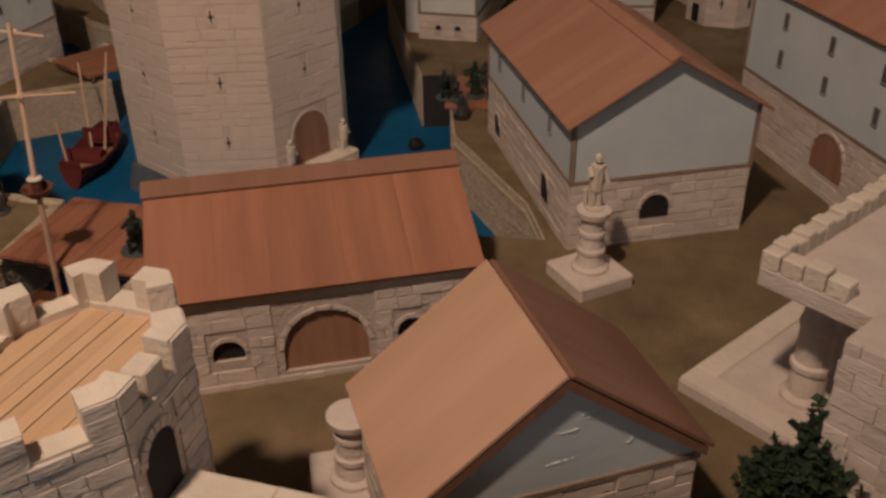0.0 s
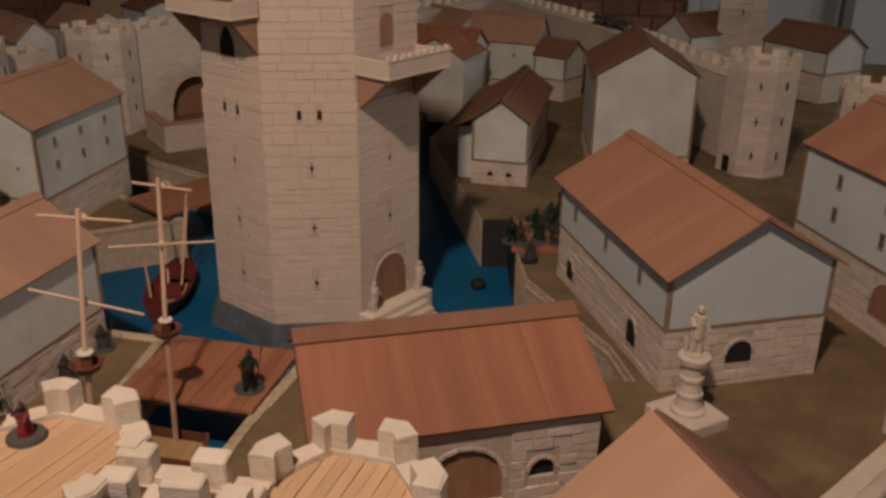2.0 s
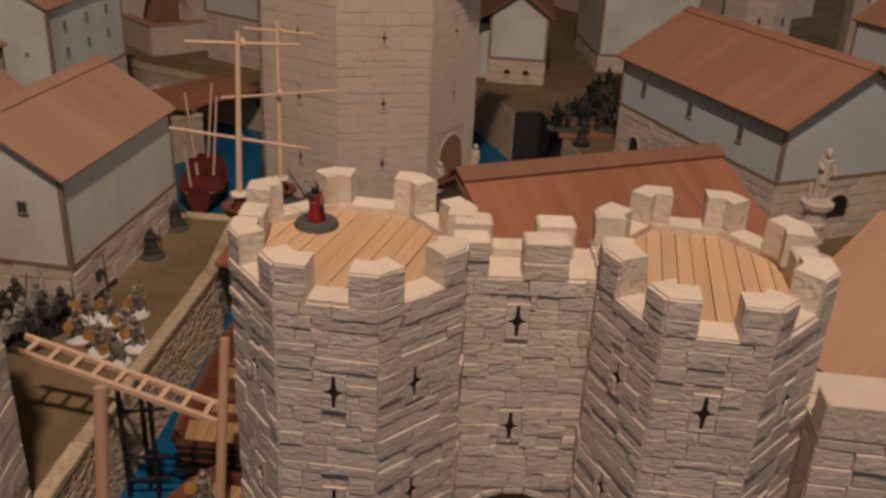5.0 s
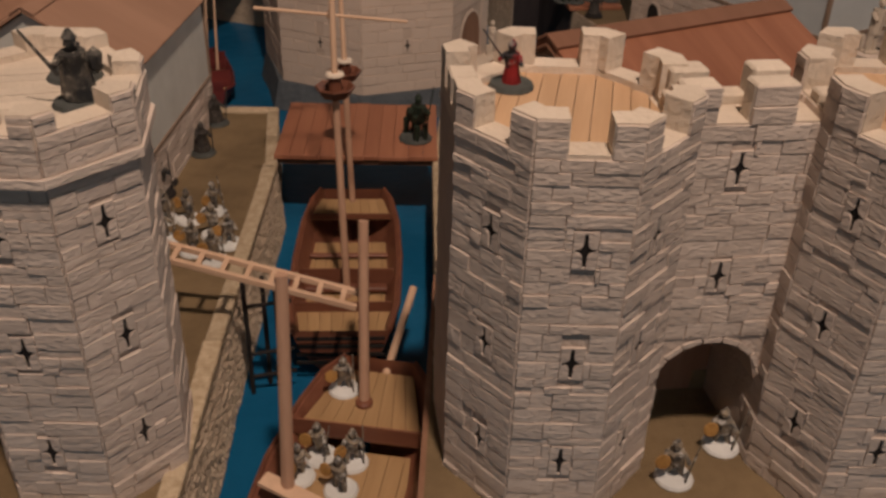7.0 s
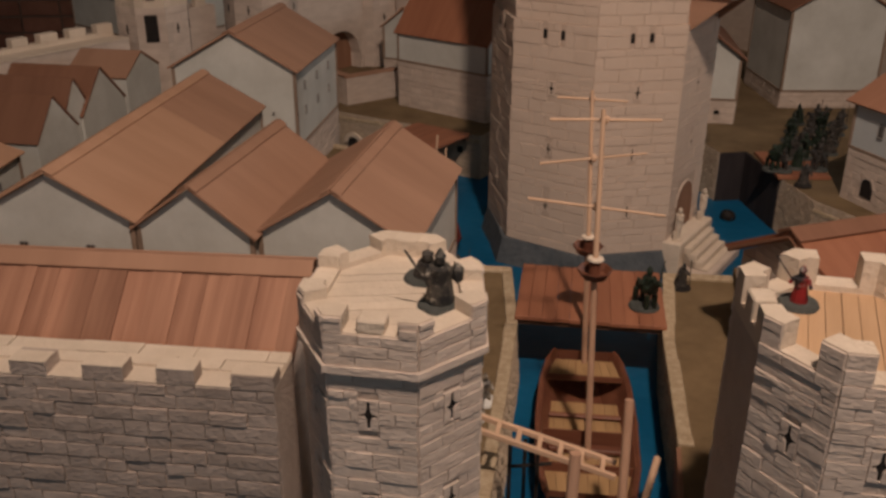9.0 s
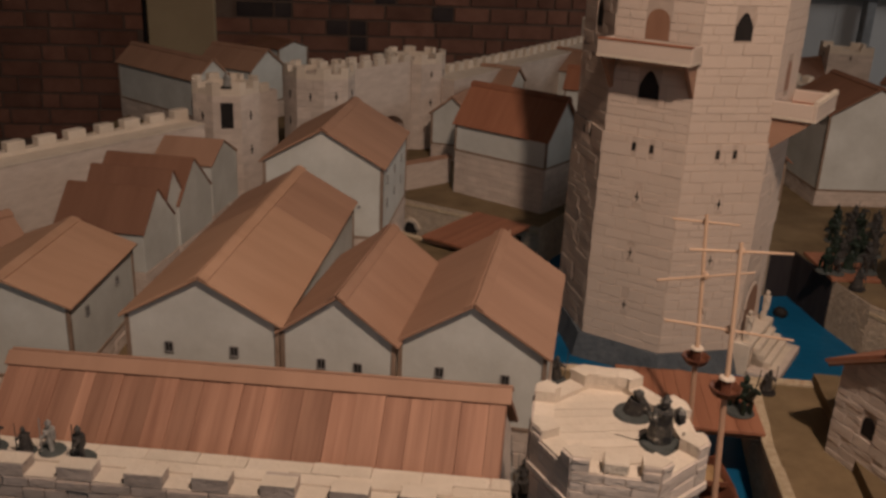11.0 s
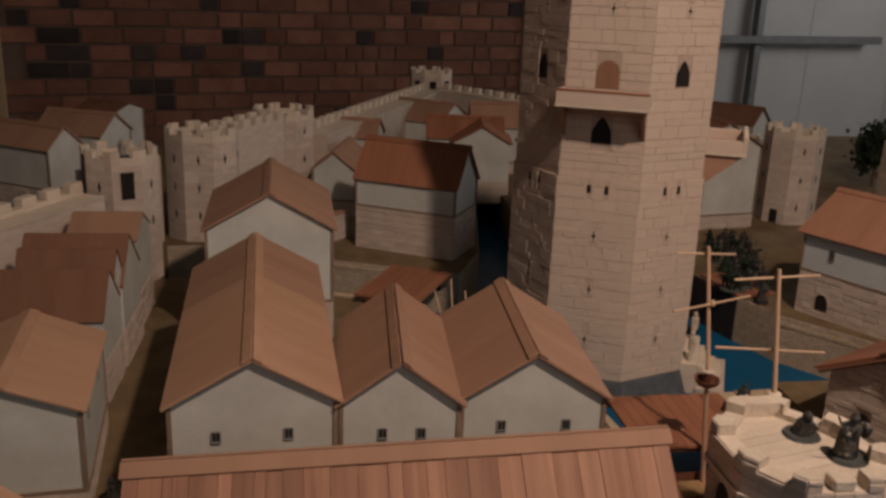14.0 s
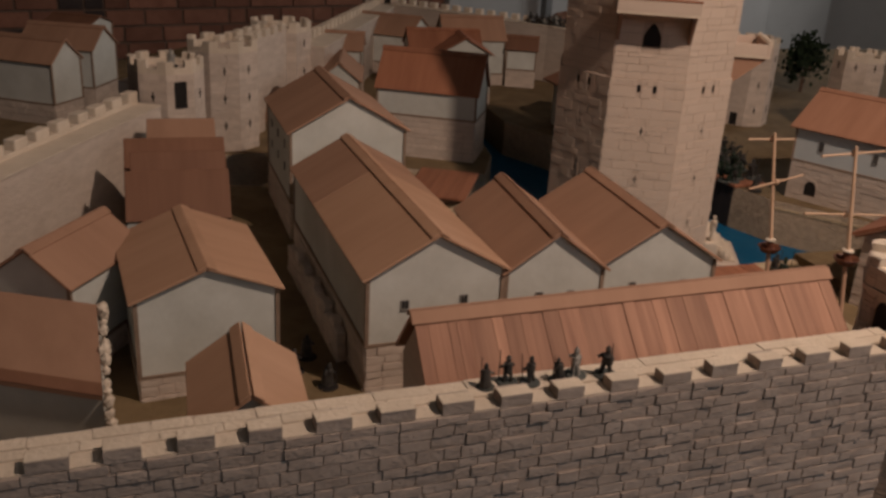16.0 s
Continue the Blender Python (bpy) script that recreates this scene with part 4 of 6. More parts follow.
def keep():
    cx, cy, ap, turn = -0.649, 1.211, 0.150, 20.5
    own = thing("keep", pose(cx, cy, 0), "tall cream stone octagonal keep with two timber-bracketed balconies", "tower")
    z0, z1, cut = -0.038, 0.573, 0.292
    low, high = octagon(ap + 0.003, turn), octagon(ap, turn)
    part("lower_body", Shape().prism(low, z0, cut), TOWER_JOINT, own)
    part("upper_body", Shape().prism(high, cut, z1), TOWER_JOINT, own)
    rnd = random.Random(21)
    mas = Masonry(own, TOWER_STONE, TOWER_SET, 300, gap=0.00055, proud=0.0010)
    w0, w1 = (math.dist(p[0], p[1]) for p in (low, high))
    # openings: (face, u off centre, z, width, height, kind)
    pairs = [(k, s * 0.0135, 0.270, 0.006, 0.013, "round") for k in (3, 4, 5) for s in (-1, 1)]
    gothic = [(5, 0.0, 0.436, 0.026, 0.038, "point"), (4, -0.002, 0.347, 0.030, 0.040, "point"), (3, 0.0, 0.436, 0.022, 0.038, "point"), (6, 0.0, 0.36, 0.026, 0.044, "round"), (4, 0.0, 0.43, 0.034, 0.042, "round"), (2, 0.0, 0.436, 0.026, 0.038, "point")]
    crosses = [(k, 0.0, z) for k in (3, 4, 5, 6) for z in (0.546, 0.202, 0.114, 0.028)]
    for k in range(8):
        for poly, a, b, w in ((low, z0, cut, w0), (high, cut, z1, w1)):
            p, q = poly[k], poly[(k + 1) % 8]
            m = face_frame(p, q)
            holes = [(w / 2 + u - ww / 2 - 0.001, w / 2 + u + ww / 2 + 0.001, z, z + hh) for kk, u, z, ww, hh, _ in pairs + gothic if kk == k]
            holes += [(w / 2 + u - 0.0058, w / 2 + u + 0.0058, z - 0.0101, z + 0.0101) for kk, u, z in crosses if kk == k]
            if k == 6:
                holes.append((w / 2 - 0.036, w / 2 + 0.036, -0.05, 0.056))
            for r in courses(w, a, b, 0.0135, 0.034, rnd, holes, jitter=0.5):
                mas.face(m, [r], rank=abs(k - 4.6) * 0.3 + abs(r[2] - 0.25) + rnd.random() * 0.2, rnd=rnd)
            for kk, u, z in crosses:
                if kk == k and a < z < b:
                    slit(own, m @ Matrix.Translation((w / 2 + u, 0, z)), 0.0085, 0.017, (0.0112, 0.0195), TOWER_STONE, 0.0008)
            for kk, u, z, ww, hh, kind in pairs + gothic:
                if kk == k and a <= z < b:
                    wood = kind == "round" and ww > 0.02
                    arch_void(own, m @ Matrix.Translation((w / 2 + u, 0, z)), ww, hh, 0, DOORWOOD if wood else BLACK, "door" if wood else "window", "brown wooden door" if wood else "dark window opening", kind, depth=-0.0006)
    # great door with steps on the face towards the bridge
    p, q = low[6], low[7]
    m = face_frame(p, q) @ Matrix.Translation((w0 / 2, 0, -0.02))
    arch_void(own, m, 0.064, 0.072, 0, DOORWOOD, "door", "brown arched wooden door", depth=-0.001)
    arch_ring(own, m, 0.064, 0.040, 0, 0.0035, 0.0016, TOWER_STONE)
    out = face_frame(p, q) @ Matrix.Translation((w0 / 2, 0, 0))
    for i in range(4):
        part("step", Shape().box(-0.050, 0.050, -0.066 + 0.010 * i, -0.0262, WZ + 0.014, -0.058 + 0.009 * i, c=0.0012), STONE_TOP, own, m=out)
    part("landing", Shape().box(-0.068, 0.068, -0.026, 0.002, WZ - 0.002, -0.022, c=0.0015), STONE_TOP, own, m=out)
    part("foot_block", Shape().box(-0.072, 0.072, -0.074, -0.0262, WZ - 0.002, WZ + 0.0136, c=0.002), STONE, own, m=out)
    mas.build()
    # crown
    part("deck", Shape().prism(octagon(ap - 0.012, turn), z1 - 0.02, z1 - 0.012), DECK, own)
    side = w1
    for k in range(8):
        part("merlon", bent_merlon(high, k, side * 0.23, 0.014, z1 - 0.0005, 0.596 + rnd.uniform(-0.001, 0.001)), STONE_TOP, own)
        p, q = Vector(high[k]), Vector(high[(k + 1) % 8])
        part("merlon", Shape().box(side * 0.32, side * 0.68, 0.0, 0.014, z1 - 0.0005, 0.596 + rnd.uniform(-0.001, 0.001), c=0.001), STONE_TOP, own, m=face_frame(p, q))
        part("parapet", Shape().box(0.0, side, 0.0005, 0.0135, z1 - 0.001, z1 + 0.004), STONE_TOP, own, m=face_frame(p, q))
    # balconies
    for k, z, half, out in ((4, 0.405, 0.068, 0.046), (6, 0.330, 0.064, 0.062)):
        p, q = high[k], high[(k + 1) % 8]
        m = face_frame(p, q) @ Matrix.Translation((w1 / 2, 0, z))
        bal = part("balcony", Shape().box(-half, half, -out, 0, 0, 0.004), STONE_TOP, own, m=m)
        for a, b, c, d in ((-half, half, -out, -out + 0.006), (-half, -half + 0.006, -out + 0.006, 0), (half - 0.006, half, -out + 0.006, 0)):
            part("parapet", Shape().box(a, b, c, d, 0.0035, 0.024, c=0.0008), TOWER_STONE, bal)
        part("floor_board", Shape().box(-half + 0.006, half - 0.006, -out + 0.006, -0.0005, 0.0038, 0.0065), ROOF_RED, bal, "reddish timber floor")
        part("coping", Shape().box(-half, half, -out - 0.001, -out + 0.007, 0.0238, 0.026), ROOF_RED if k == 4 else STONE_TOP, bal)
        if k == 6:
            for i in range(9):
                x = -half + 0.0005 + i * (2 * half - 0.008) / 8.2
                part("merlon", Shape().box(x, x + 0.0075, -out - 0.0005, -out + 0.006, 0.0258, 0.031, c=0.0006), STONE_TOP, bal)
        for s in (-1, 1):
            x = s * (half - 0.008)
            vs = [(x - 0.003, -out * 0.95, 0), (x - 0.003, 0, 0), (x - 0.003, 0, -0.05), (x + 0.003, -out * 0.95, 0), (x + 0.003, 0, 0), (x + 0.003, 0, -0.05)]
            part("bracket", Shape().add(vs, [(0, 2, 1), (3, 4, 5), (0, 1, 4, 3), (1, 2, 5, 4), (0, 3, 5, 2)]), ROOF_MID, bal, "brown timber bracket")
    # rock foot
    r2 = random.Random(4)
    ring0 = [(x * 1.09 * r2.uniform(0.97, 1.04), y * 1.09 * r2.uniform(0.97, 1.04)) for x, y in [p for a, b in zip(low, low[1:] + low[:1]) for p in (a, ((a[0] + b[0]) / 2, (a[1] + b[1]) / 2))]]
    part("rock_foot", Shape().prism(ring0, WZ - 0.002, z0 + 0.002, taper=0.94), ROCK, own, "dark painted rock foot in the water")


keep()

# ---- houses ----


def house(name, label, cx, cy, ang, w, d, ze, za, zs=0.05, z0=0.0, roof=ROOF_MID, plaster=PLASTER, over=0.007, thick=0.0035, windows=(), arches=(), cap=True, trim=True, group="houses", stone_mat=STONE_SET, roof2=None, split=0.6, roof_right=None, leanto=0.0):
    """A gabled house. Local: gable front at y=0 facing -y, x across, y along the ridge."""
    own = thing(name, pose(cx, cy, 0, 0, 0, ang), label, "house", group)
    h = w / 2
    prof = [(-h, zs), (h, zs), (h, ze), (0, za), (-h, ze)]
    vs = [(x, 0, z) for x, z in prof] + [(x, d, z) for x, z in prof]
    fs = [(0, 1, 2, 3, 4), (9, 8, 7, 6, 5)] + [(i, 5 + i, 5 + (i + 1) % 5, (i + 1) % 5) for i in range(5)]
    part("wall", Shape().add(vs, fs), plaster, own)
    if zs > z0 + 0.004:
        part("stone_base", Shape().box(-h - 0.0004, h + 0.0004, -0.0004, d + 0.0004, z0 - 0.01, zs - 0.0005), JOINT, own)
        rnd = random.Random(int(abs(cx * 731 + cy * 97)))
        mas = Shape()
        for p, q, tag in (((-h, 0), (h, 0), "F"), ((h, 0), (h, d), "R"), ((-h, d), (-h, 0), "L")):
            l = math.dist(p, q)
            m = face_frame(p, q)
            holes = [(u - aw / 2, u + aw / 2, zz, zz + ah) for f, u, zz, aw, ah in arches if f == tag]
            for a, b, c, e in courses(l, z0 - 0.005, zs - 0.001, 0.012, 0.026, rnd, holes):
                j = rnd.randrange(12)
                mas.add(BLOCKS[j].v, BLOCKS[j].f, m @ Matrix.Translation(((a + b) / 2, 0, (c + e) / 2)) @ Matrix.Diagonal((b - a - 0.001, 0.0016 * rnd.uniform(0.6, 1.4), e - c - 0.001, 1)))
            for f, u, zz, aw, ah in arches:
                if f == tag:
                    mm = m @ Matrix.Translation((u, 0, zz))
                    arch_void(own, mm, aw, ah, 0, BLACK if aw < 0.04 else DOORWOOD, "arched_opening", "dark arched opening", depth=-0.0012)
                    arch_ring(own, mm, aw, ah - aw / 2, 0, 0.004, 0.003)
        part("stonework", mas, stone_mat, own, kind="stuff")
        if trim:
            part("string_course", Shape().box(-h - 0.002, h + 0.002, -0.002, d + 0.002, zs - 0.001, zs + 0.003), TRIM, own, "thin grey-brown band above the stone")
    if trim:
        t = 0.004
        for x in (-h, h):
            for y in (0, d):
                part("corner_trim", Shape().box(x - t / 2 * (1 if x < 0 else 1.4), x + t / 2 * (1.4 if x < 0 else 1), y - t / 2, y + t / 2, zs + 0.003, ze - 0.001), TRIM, own)
    rise, ln = za - ze, math.hypot(h, za - ze)
    for s in (1, -1):
        down = Vector((s * h, 0, -rise)).normalized()
        along = Vector((0, 1, 0))
        nrm = along.cross(down)
        up = 1 if nrm.z > 0 else -1
        spans = [(-over, d + over, roof)] if roof2 is None else [(-over, d * split, roof), (d * split + 0.0006, d + over, roof2)]
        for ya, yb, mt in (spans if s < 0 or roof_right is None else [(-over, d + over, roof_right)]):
            m = Matrix.Identity(4)
            m.col[0][:3], m.col[1][:3], m.col[2][:3], m.col[3][:3] = along, down, nrm, (0, ya, za + 0.001)
            sh = Shape()
            lo, hi = (0, thick) if up > 0 else (-thick, 0)
            sh.box(0, yb - ya, 0, ln + over, lo, hi, c=0.0006)
            part("roof_slope", sh, mt, own, m=m)
        if cap:
            m = Matrix.Identity(4)
            m.col[0][:3], m.col[1][:3], m.col[2][:3], m.col[3][:3] = along, down, nrm, (0, -over - 0.001, za + 0.001)
            lo, hi = (thick, thick + 0.002) if up > 0 else (-thick - 0.002, -thick)
            part("ridge_cap", Shape().box(0, d + 2 * over + 0.002, -0.002, 0.010, lo, hi, c=0.0005), roof, own, m=m)
    if leanto:
        # the left slope runs on over a lower side wing
        fall = leanto * rise / h * 0.55
        part("side_wing", Shape().box(-h - leanto * 0.7, -h - 0.001, 0.03, d - 0.03, z0 - 0.01, ze - fall - 0.006), plaster, own, "plain side wing in shade")
        vs = [(-h - 0.004, y, ze + dz) for y in (-over, d + over) for dz in (-0.0015, 0.0025)] + [(-h - leanto, y, ze - fall + dz) for y in (-over, d + over) for dz in (-0.0015, 0.0025)]
        part("wing_roof", Shape().add(vs, [(0, 1, 3, 2), (4, 6, 7, 5), (0, 4, 5, 1), (2, 3, 7, 6), (1, 5, 7, 3), (0, 2, 6, 4)]), roof, own)
    for f, u, z, ww, wh in windows:
        m = {"F": face_frame((-h, 0), (h, 0)), "R": face_frame((h, 0), (h, d)), "L": face_frame((-h, d), (-h, 0)), "B": face_frame((h, d), (-h, d))}[f] @ Matrix.Translation((u, 0, z))
        fr = part("window", Shape().box(-ww / 2, ww / 2, -0.0008, 0.001, -wh / 2, wh / 2), BLACK, own, "dark small window", m=m)
        b = 0.0007
        part("window_frame", Shape().box(-ww / 2 - b, -ww / 2 + b, -0.0016, 0.0005, -wh / 2, wh / 2).box(ww / 2 - b, ww / 2 + b, -0.0016, 0.0005, -wh / 2, wh / 2).box(-ww / 2 + b, ww / 2 - b, -0.0016, 0.0005, wh / 2 - b, wh / 2 + b).box(-ww / 2 - b, ww / 2 + b, -0.0022, 0.0005, -wh / 2 - b, -wh / 2 + b).box(-b / 2, b / 2, -0.0014, 0.0005, -wh / 2 + b, wh / 2 - b), WINDOW_GREY, fr)
    return own


def ruined_house():
    """A low house whose end wall is broken off askew; its roof runs out over the ragged edge."""
    own = thing("house", pose(-1.582, 0.589, 0), "brown-roofed house with a ragged broken end wall near the front wall", "house", "houses")
    along = Vector((-0.896, 0.444, 0)) * 0.17
    ridge, front, back = Vector((0, 0, 0.150)), Vector((0.007, -0.091, 0.091)), Vector((-0.007, 0.091, 0.095))
    foot = lambda p: Vector((p.x * 0.94, p.y * 0.94, -0.005))
    low = lambda p: Vector((p.x * 0.94, p.y * 0.94, p.z - 0.001))
    ends = [foot(front), low(front), ridge - Vector((0, 0, 0.004)), low(back), foot(back)]
    vs = ends + [p + along for p in ends]
    part("wall", Shape().add(vs, [(0, 1, 2, 3, 4), (9, 8, 7, 6, 5)] + [(i, 5 + i, 5 + (i + 1) % 5, (i + 1) % 5) for i in range(5)]), PLASTER, own)
    up = Vector((0, 0, 0.004))
    for edge in (front, back):
        q = [ridge, edge, edge + along, ridge + along]
        part("roof_slope", Shape().add(q + [p + up for p in q], [(3, 2, 1, 0), (4, 5, 6, 7), (0, 1, 5, 4), (1, 2, 6, 5), (2, 3, 7, 6), (3, 0, 4, 7)]), ROOF_MID, own)
    q = [front.lerp(ridge, 0.0), front.lerp(ridge, 0.13)]
    q = [p + up * 1.02 for p in q]
    part("eave_board", Shape().add([q[0], q[1], q[1] + along, q[0] + along] + [p + up * 0.4 for p in (q[0], q[1], q[1] + along, q[0] + along)], [(3, 2, 1, 0), (4, 5, 6, 7), (0, 1, 5, 4), (1, 2, 6, 5), (2, 3, 7, 6), (3, 0, 4, 7)]), ROOF_DARK, own, "darker board along the eave")
    rnd = random.Random(15)
    for a, b, n in ((front, ridge, 9), (foot(front), low(front), 8), (ridge, back, 6)):
        for i in range(n):
            p = a.lerp(b, (i + rnd.uniform(0.2, 0.8)) / n) + Vector((0.005, 0, 0))
            r = rnd.uniform(0.0055, 0.0085)
            part("plaster_lump", Shape().ball(p, r, (0.8, 1.0, 1.1), i, 0.25), STONE_TOP, own, "ragged pale plaster edge")


HW = (0.009, 0.012)
# the row of three behind the long shed
house("house", "white plastered gabled house with wide two-tone cedar roof", -1.203, 0.625, 3.6, 0.172, 0.452, 0.150, 0.198, 0.062, roof=ROOF_LIGHT, roof2=ROOF_MID, windows=[("F", 0.047, 0.113, *HW), ("F", 0.122, 0.113, *HW)], arches=[("L", 0.1, 0.0, 0.02, 0.035), ("L", 0.3, 0.0, 0.02, 0.035)])
house("house", "white plastered narrow gabled house with brown cedar roof", -1.048, 0.630, -2, 0.128, 0.236, 0.143, 0.190, 0.05, roof=ROOF_MID, windows=[("F", 0.045, 0.108, *HW), ("F", 0.087, 0.108, *HW)])
house("house", "white plastered gabled house with brown cedar roof beside the quay", -0.900, 0.637, -1.5, 0.160, 0.238, 0.143, 0.193, 0.05, roof=ROOF_MID, windows=[("F", 0.045, 0.110, *HW), ("F", 0.118, 0.110, *HW)])
# behind them
house("house", "tall white house with brown roof and rows of small windows", -1.215, 1.156, 2.5, 0.198, 0.26, 0.188, 0.244, 0.065, roof=ROOF_MID, windows=[("R", u, z, 0.007, 0.013) for u in (0.05, 0.125, 0.20) for z in (0.155, 0.115)] + [("L", u, z, 0.007, 0.013) for u in (0.05, 0.125, 0.20) for z in (0.155, 0.115)] + [("F", 0.16, 0.12, 0.003, 0.003)])
house("house", "tall dark-sided house with red-stained roof behind the keep", -0.833, 1.597, 61.5, 0.13, 0.225, 0.164, 0.240, 0.105, roof=ROOF_RED, trim=True)
# western street
house("house", "white plastered house with light cedar roof in the western street", -1.468, 0.655, 7, 0.162, 0.21, 0.127, 0.159, 0.03, roof=ROOF_LIGHT, windows=[("R", 0.05, 0.1, *HW), ("R", 0.15, 0.1, *HW)])
house("house", "small house with light cedar roof close to the town wall", -1.442, 0.350, 0, 0.092, 0.125, 0.135, 0.168, 0.03, roof=ROOF_LIGHT)
house("house", "white house with brown roof by the western wall", -1.668, 0.738, -30, 0.105, 0.147, 0.122, 0.16, 0.03, roof=ROOF_MID)
ruined_house()
# saw-tooth row
for x, y, w, d, ze, z, rf in ((-1.4255, 0.990, 0.105, 0.142, 0.118, 0.174, ROOF_DARK), (-1.428, 1.052, 0.070, 0.134, 0.136, 0.186, ROOF_DARK), (-1.4245, 1.124, 0.13, 0.149, 0.125, 0.187, ROOF_DARK), (-1.433, 1.275, 0.12, 0.11, 0.148, 0.181, ROOF_MID)):
    house("house", "row house with cedar roof and pointed white gable to the street", x, y, 90, w, d, ze, z, 0.06, roof=rf, cap=False, over=0.0015, trim=False, group="saw-tooth row")
# far quarter
house("house", "far pale house with orange-brown roof beyond the wall", -1.742, 1.98, 58, 0.105, 0.36, 0.157, 0.203, 0.06, roof=ROOF_MID)
house("house", "far white house with orange-brown roof beyond the wall", -1.670, 2.190, 68, 0.135, 0.19, 0.156, 0.204, 0.06, roof=ROOF_MID)
house("house", "far white-walled house behind the western gate", -1.70, 2.52, 60, 0.12, 0.14, 0.165, 0.185, 0.05, roof=ROOF_DARK)
house("house", "small white gabled house before the far wall", -1.106, 1.90, -12, 0.104, 0.2, 0.125, 0.166, 0.05, roof=ROOF_MID)
house("house", "far house with red-brown roof before the wall", -0.722, 2.60, 54, 0.19, 0.22, 0.140, 0.190, 0.05, roof=ROOF_MID)
house("house", "tall far house with red-stained roof and dark gable", -0.635, 2.262, 84, 0.14, 0.205, 0.152, 0.2, 0.05, roof=ROOF_RED)
house("house", "far house with brown roof and pale wall", -0.98, 2.25, 75, 0.12, 0.14, 0.15, 0.19, 0.05, roof=ROOF_MID)
house("house", "far house with dark shaded gable and red-brown roof", -0.712, 2.12, -8, 0.15, 0.14, 0.155, 0.197, 0.05, roof=ROOF_RED, trim=False)
# eastern side
ANG = 28.5
house("customs_house", "grey plastered house with broad brown roof on a stone ground floor", -0.0125, 0.975, ANG, 0.208, 0.345, 0.168, 0.228, 0.096, roof=ROOF_TERRA, plaster=PLASTER_BLUE, over=0.012, windows=[("L", u, 0.134, 0.009, 0.02) for u in (0.056, 0.165, 0.269)], arches=[("F", 0.099, 0.045, 0.034, 0.029), ("L", 0.05, 0.030, 0.024, 0.03), ("L", 0.262, 0.036, 0.026, 0.034)], z0=0.016)
house("long_house", "pale house with rows of tall windows on arched stone base", 0.157, 1.371, ANG + 180, 0.2, 0.52, 0.225, 0.285, 0.106, roof=ROOF_TERRA, plaster=PLASTER_BLUE, windows=[("R", u, z, 0.009, 0.02) for u in (0.082, 0.182, 0.282, 0.382) for z in (0.194, 0.146)], arches=[("R", 0.216, 0.044, 0.066, 0.052)], z0=0.016)
# right slope: a darker cedar that also carries the slope's shade in its colour
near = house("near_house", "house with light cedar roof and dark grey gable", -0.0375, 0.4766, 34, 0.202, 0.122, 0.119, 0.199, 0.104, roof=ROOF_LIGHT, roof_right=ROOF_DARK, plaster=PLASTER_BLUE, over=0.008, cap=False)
for s in (-1, 1):
    part("verge", Shape().add([(s * x, y, z + dz) for x, z in ((0.0, 0.1985), (0.104, 0.1160)) for y in (-0.0075, -0.0035) for dz in (-0.0075, 0.0)], [(0, 1, 5, 4), (2, 6, 7, 3), (0, 4, 6, 2), (1, 3, 7, 5), (0, 2, 3, 1), (4, 5, 7, 6)]), ROOF_DARK, near, "dark verge board along the gable")
rnd = random.Random(9)
for x, z, l, t in ((0.004, 0.152, 0.012, 0), (0.020, 0.163, 0.010, 8), (0.030, 0.160, 0.022, 4), (-0.028, 0.158, 0.008, 80), (0.05, 0.135, 0.008, 60), (0.0, 0.128, 0.016, 2), (-0.06, 0.130, 0.01, 30)):
    scar = Shape()
    for i in range(5):
        u = (i / 4 - 0.5) * l
        scar.ball((x + u * math.cos(math.radians(t)) + rnd.uniform(-0.001, 0.001), 0.0, z + u * math.sin(math.radians(t)) + rnd.uniform(-0.0008, 0.0008)), rnd.uniform(0.0008, 0.0018), (1.6, 0.6, 0.8), i, 0.3)
    part("plaster_scar", scar, PLASTER, near, "raised plaster scar")
house("house", "plain tall grey-white gabled house", -0.186, 1.775, 11, 0.196, 0.22, 0.214, 0.272, 0.05, roof=ROOF_DARK)
house("house", "small white gabled house on a stone storey", -0.441, 1.612, 2, 0.106, 0.3, 0.146, 0.184, 0.062, roof=ROOF_DARK, over=0.012, arches=[("F", 0.036, 0.034, 0.011, 0.009), ("F", 0.072, 0.034, 0.011, 0.009)], z0=0.016, leanto=0.05)
house("house", "far house with brown roof and white gable", -0.50, 2.445, 86, 0.14, 0.19, 0.155, 0.216, 0.05, roof=ROOF_MID, windows=[("L", 0.05, 0.12, 0.006, 0.008), ("L", 0.13, 0.12, 0.006, 0.008)])
house("house", "small far house with brown roof", -0.40, 2.37, 68, 0.10, 0.09, 0.132, 0.165, 0.07, roof=ROOF_DARK)
house("house", "far house with brown roof beyond the wall", -0.16, 2.80, -45, 0.14, 0.18, 0.135, 0.185, 0.05, roof=ROOF_DARK)
house("house", "far house with dark roof and white wall", 0.29, 2.57, 45, 0.15, 0.21, 0.152, 0.2, 0.09, roof=ROOF_DARK, windows=[("L", 0.1, 0.13, 0.008, 0.01)])


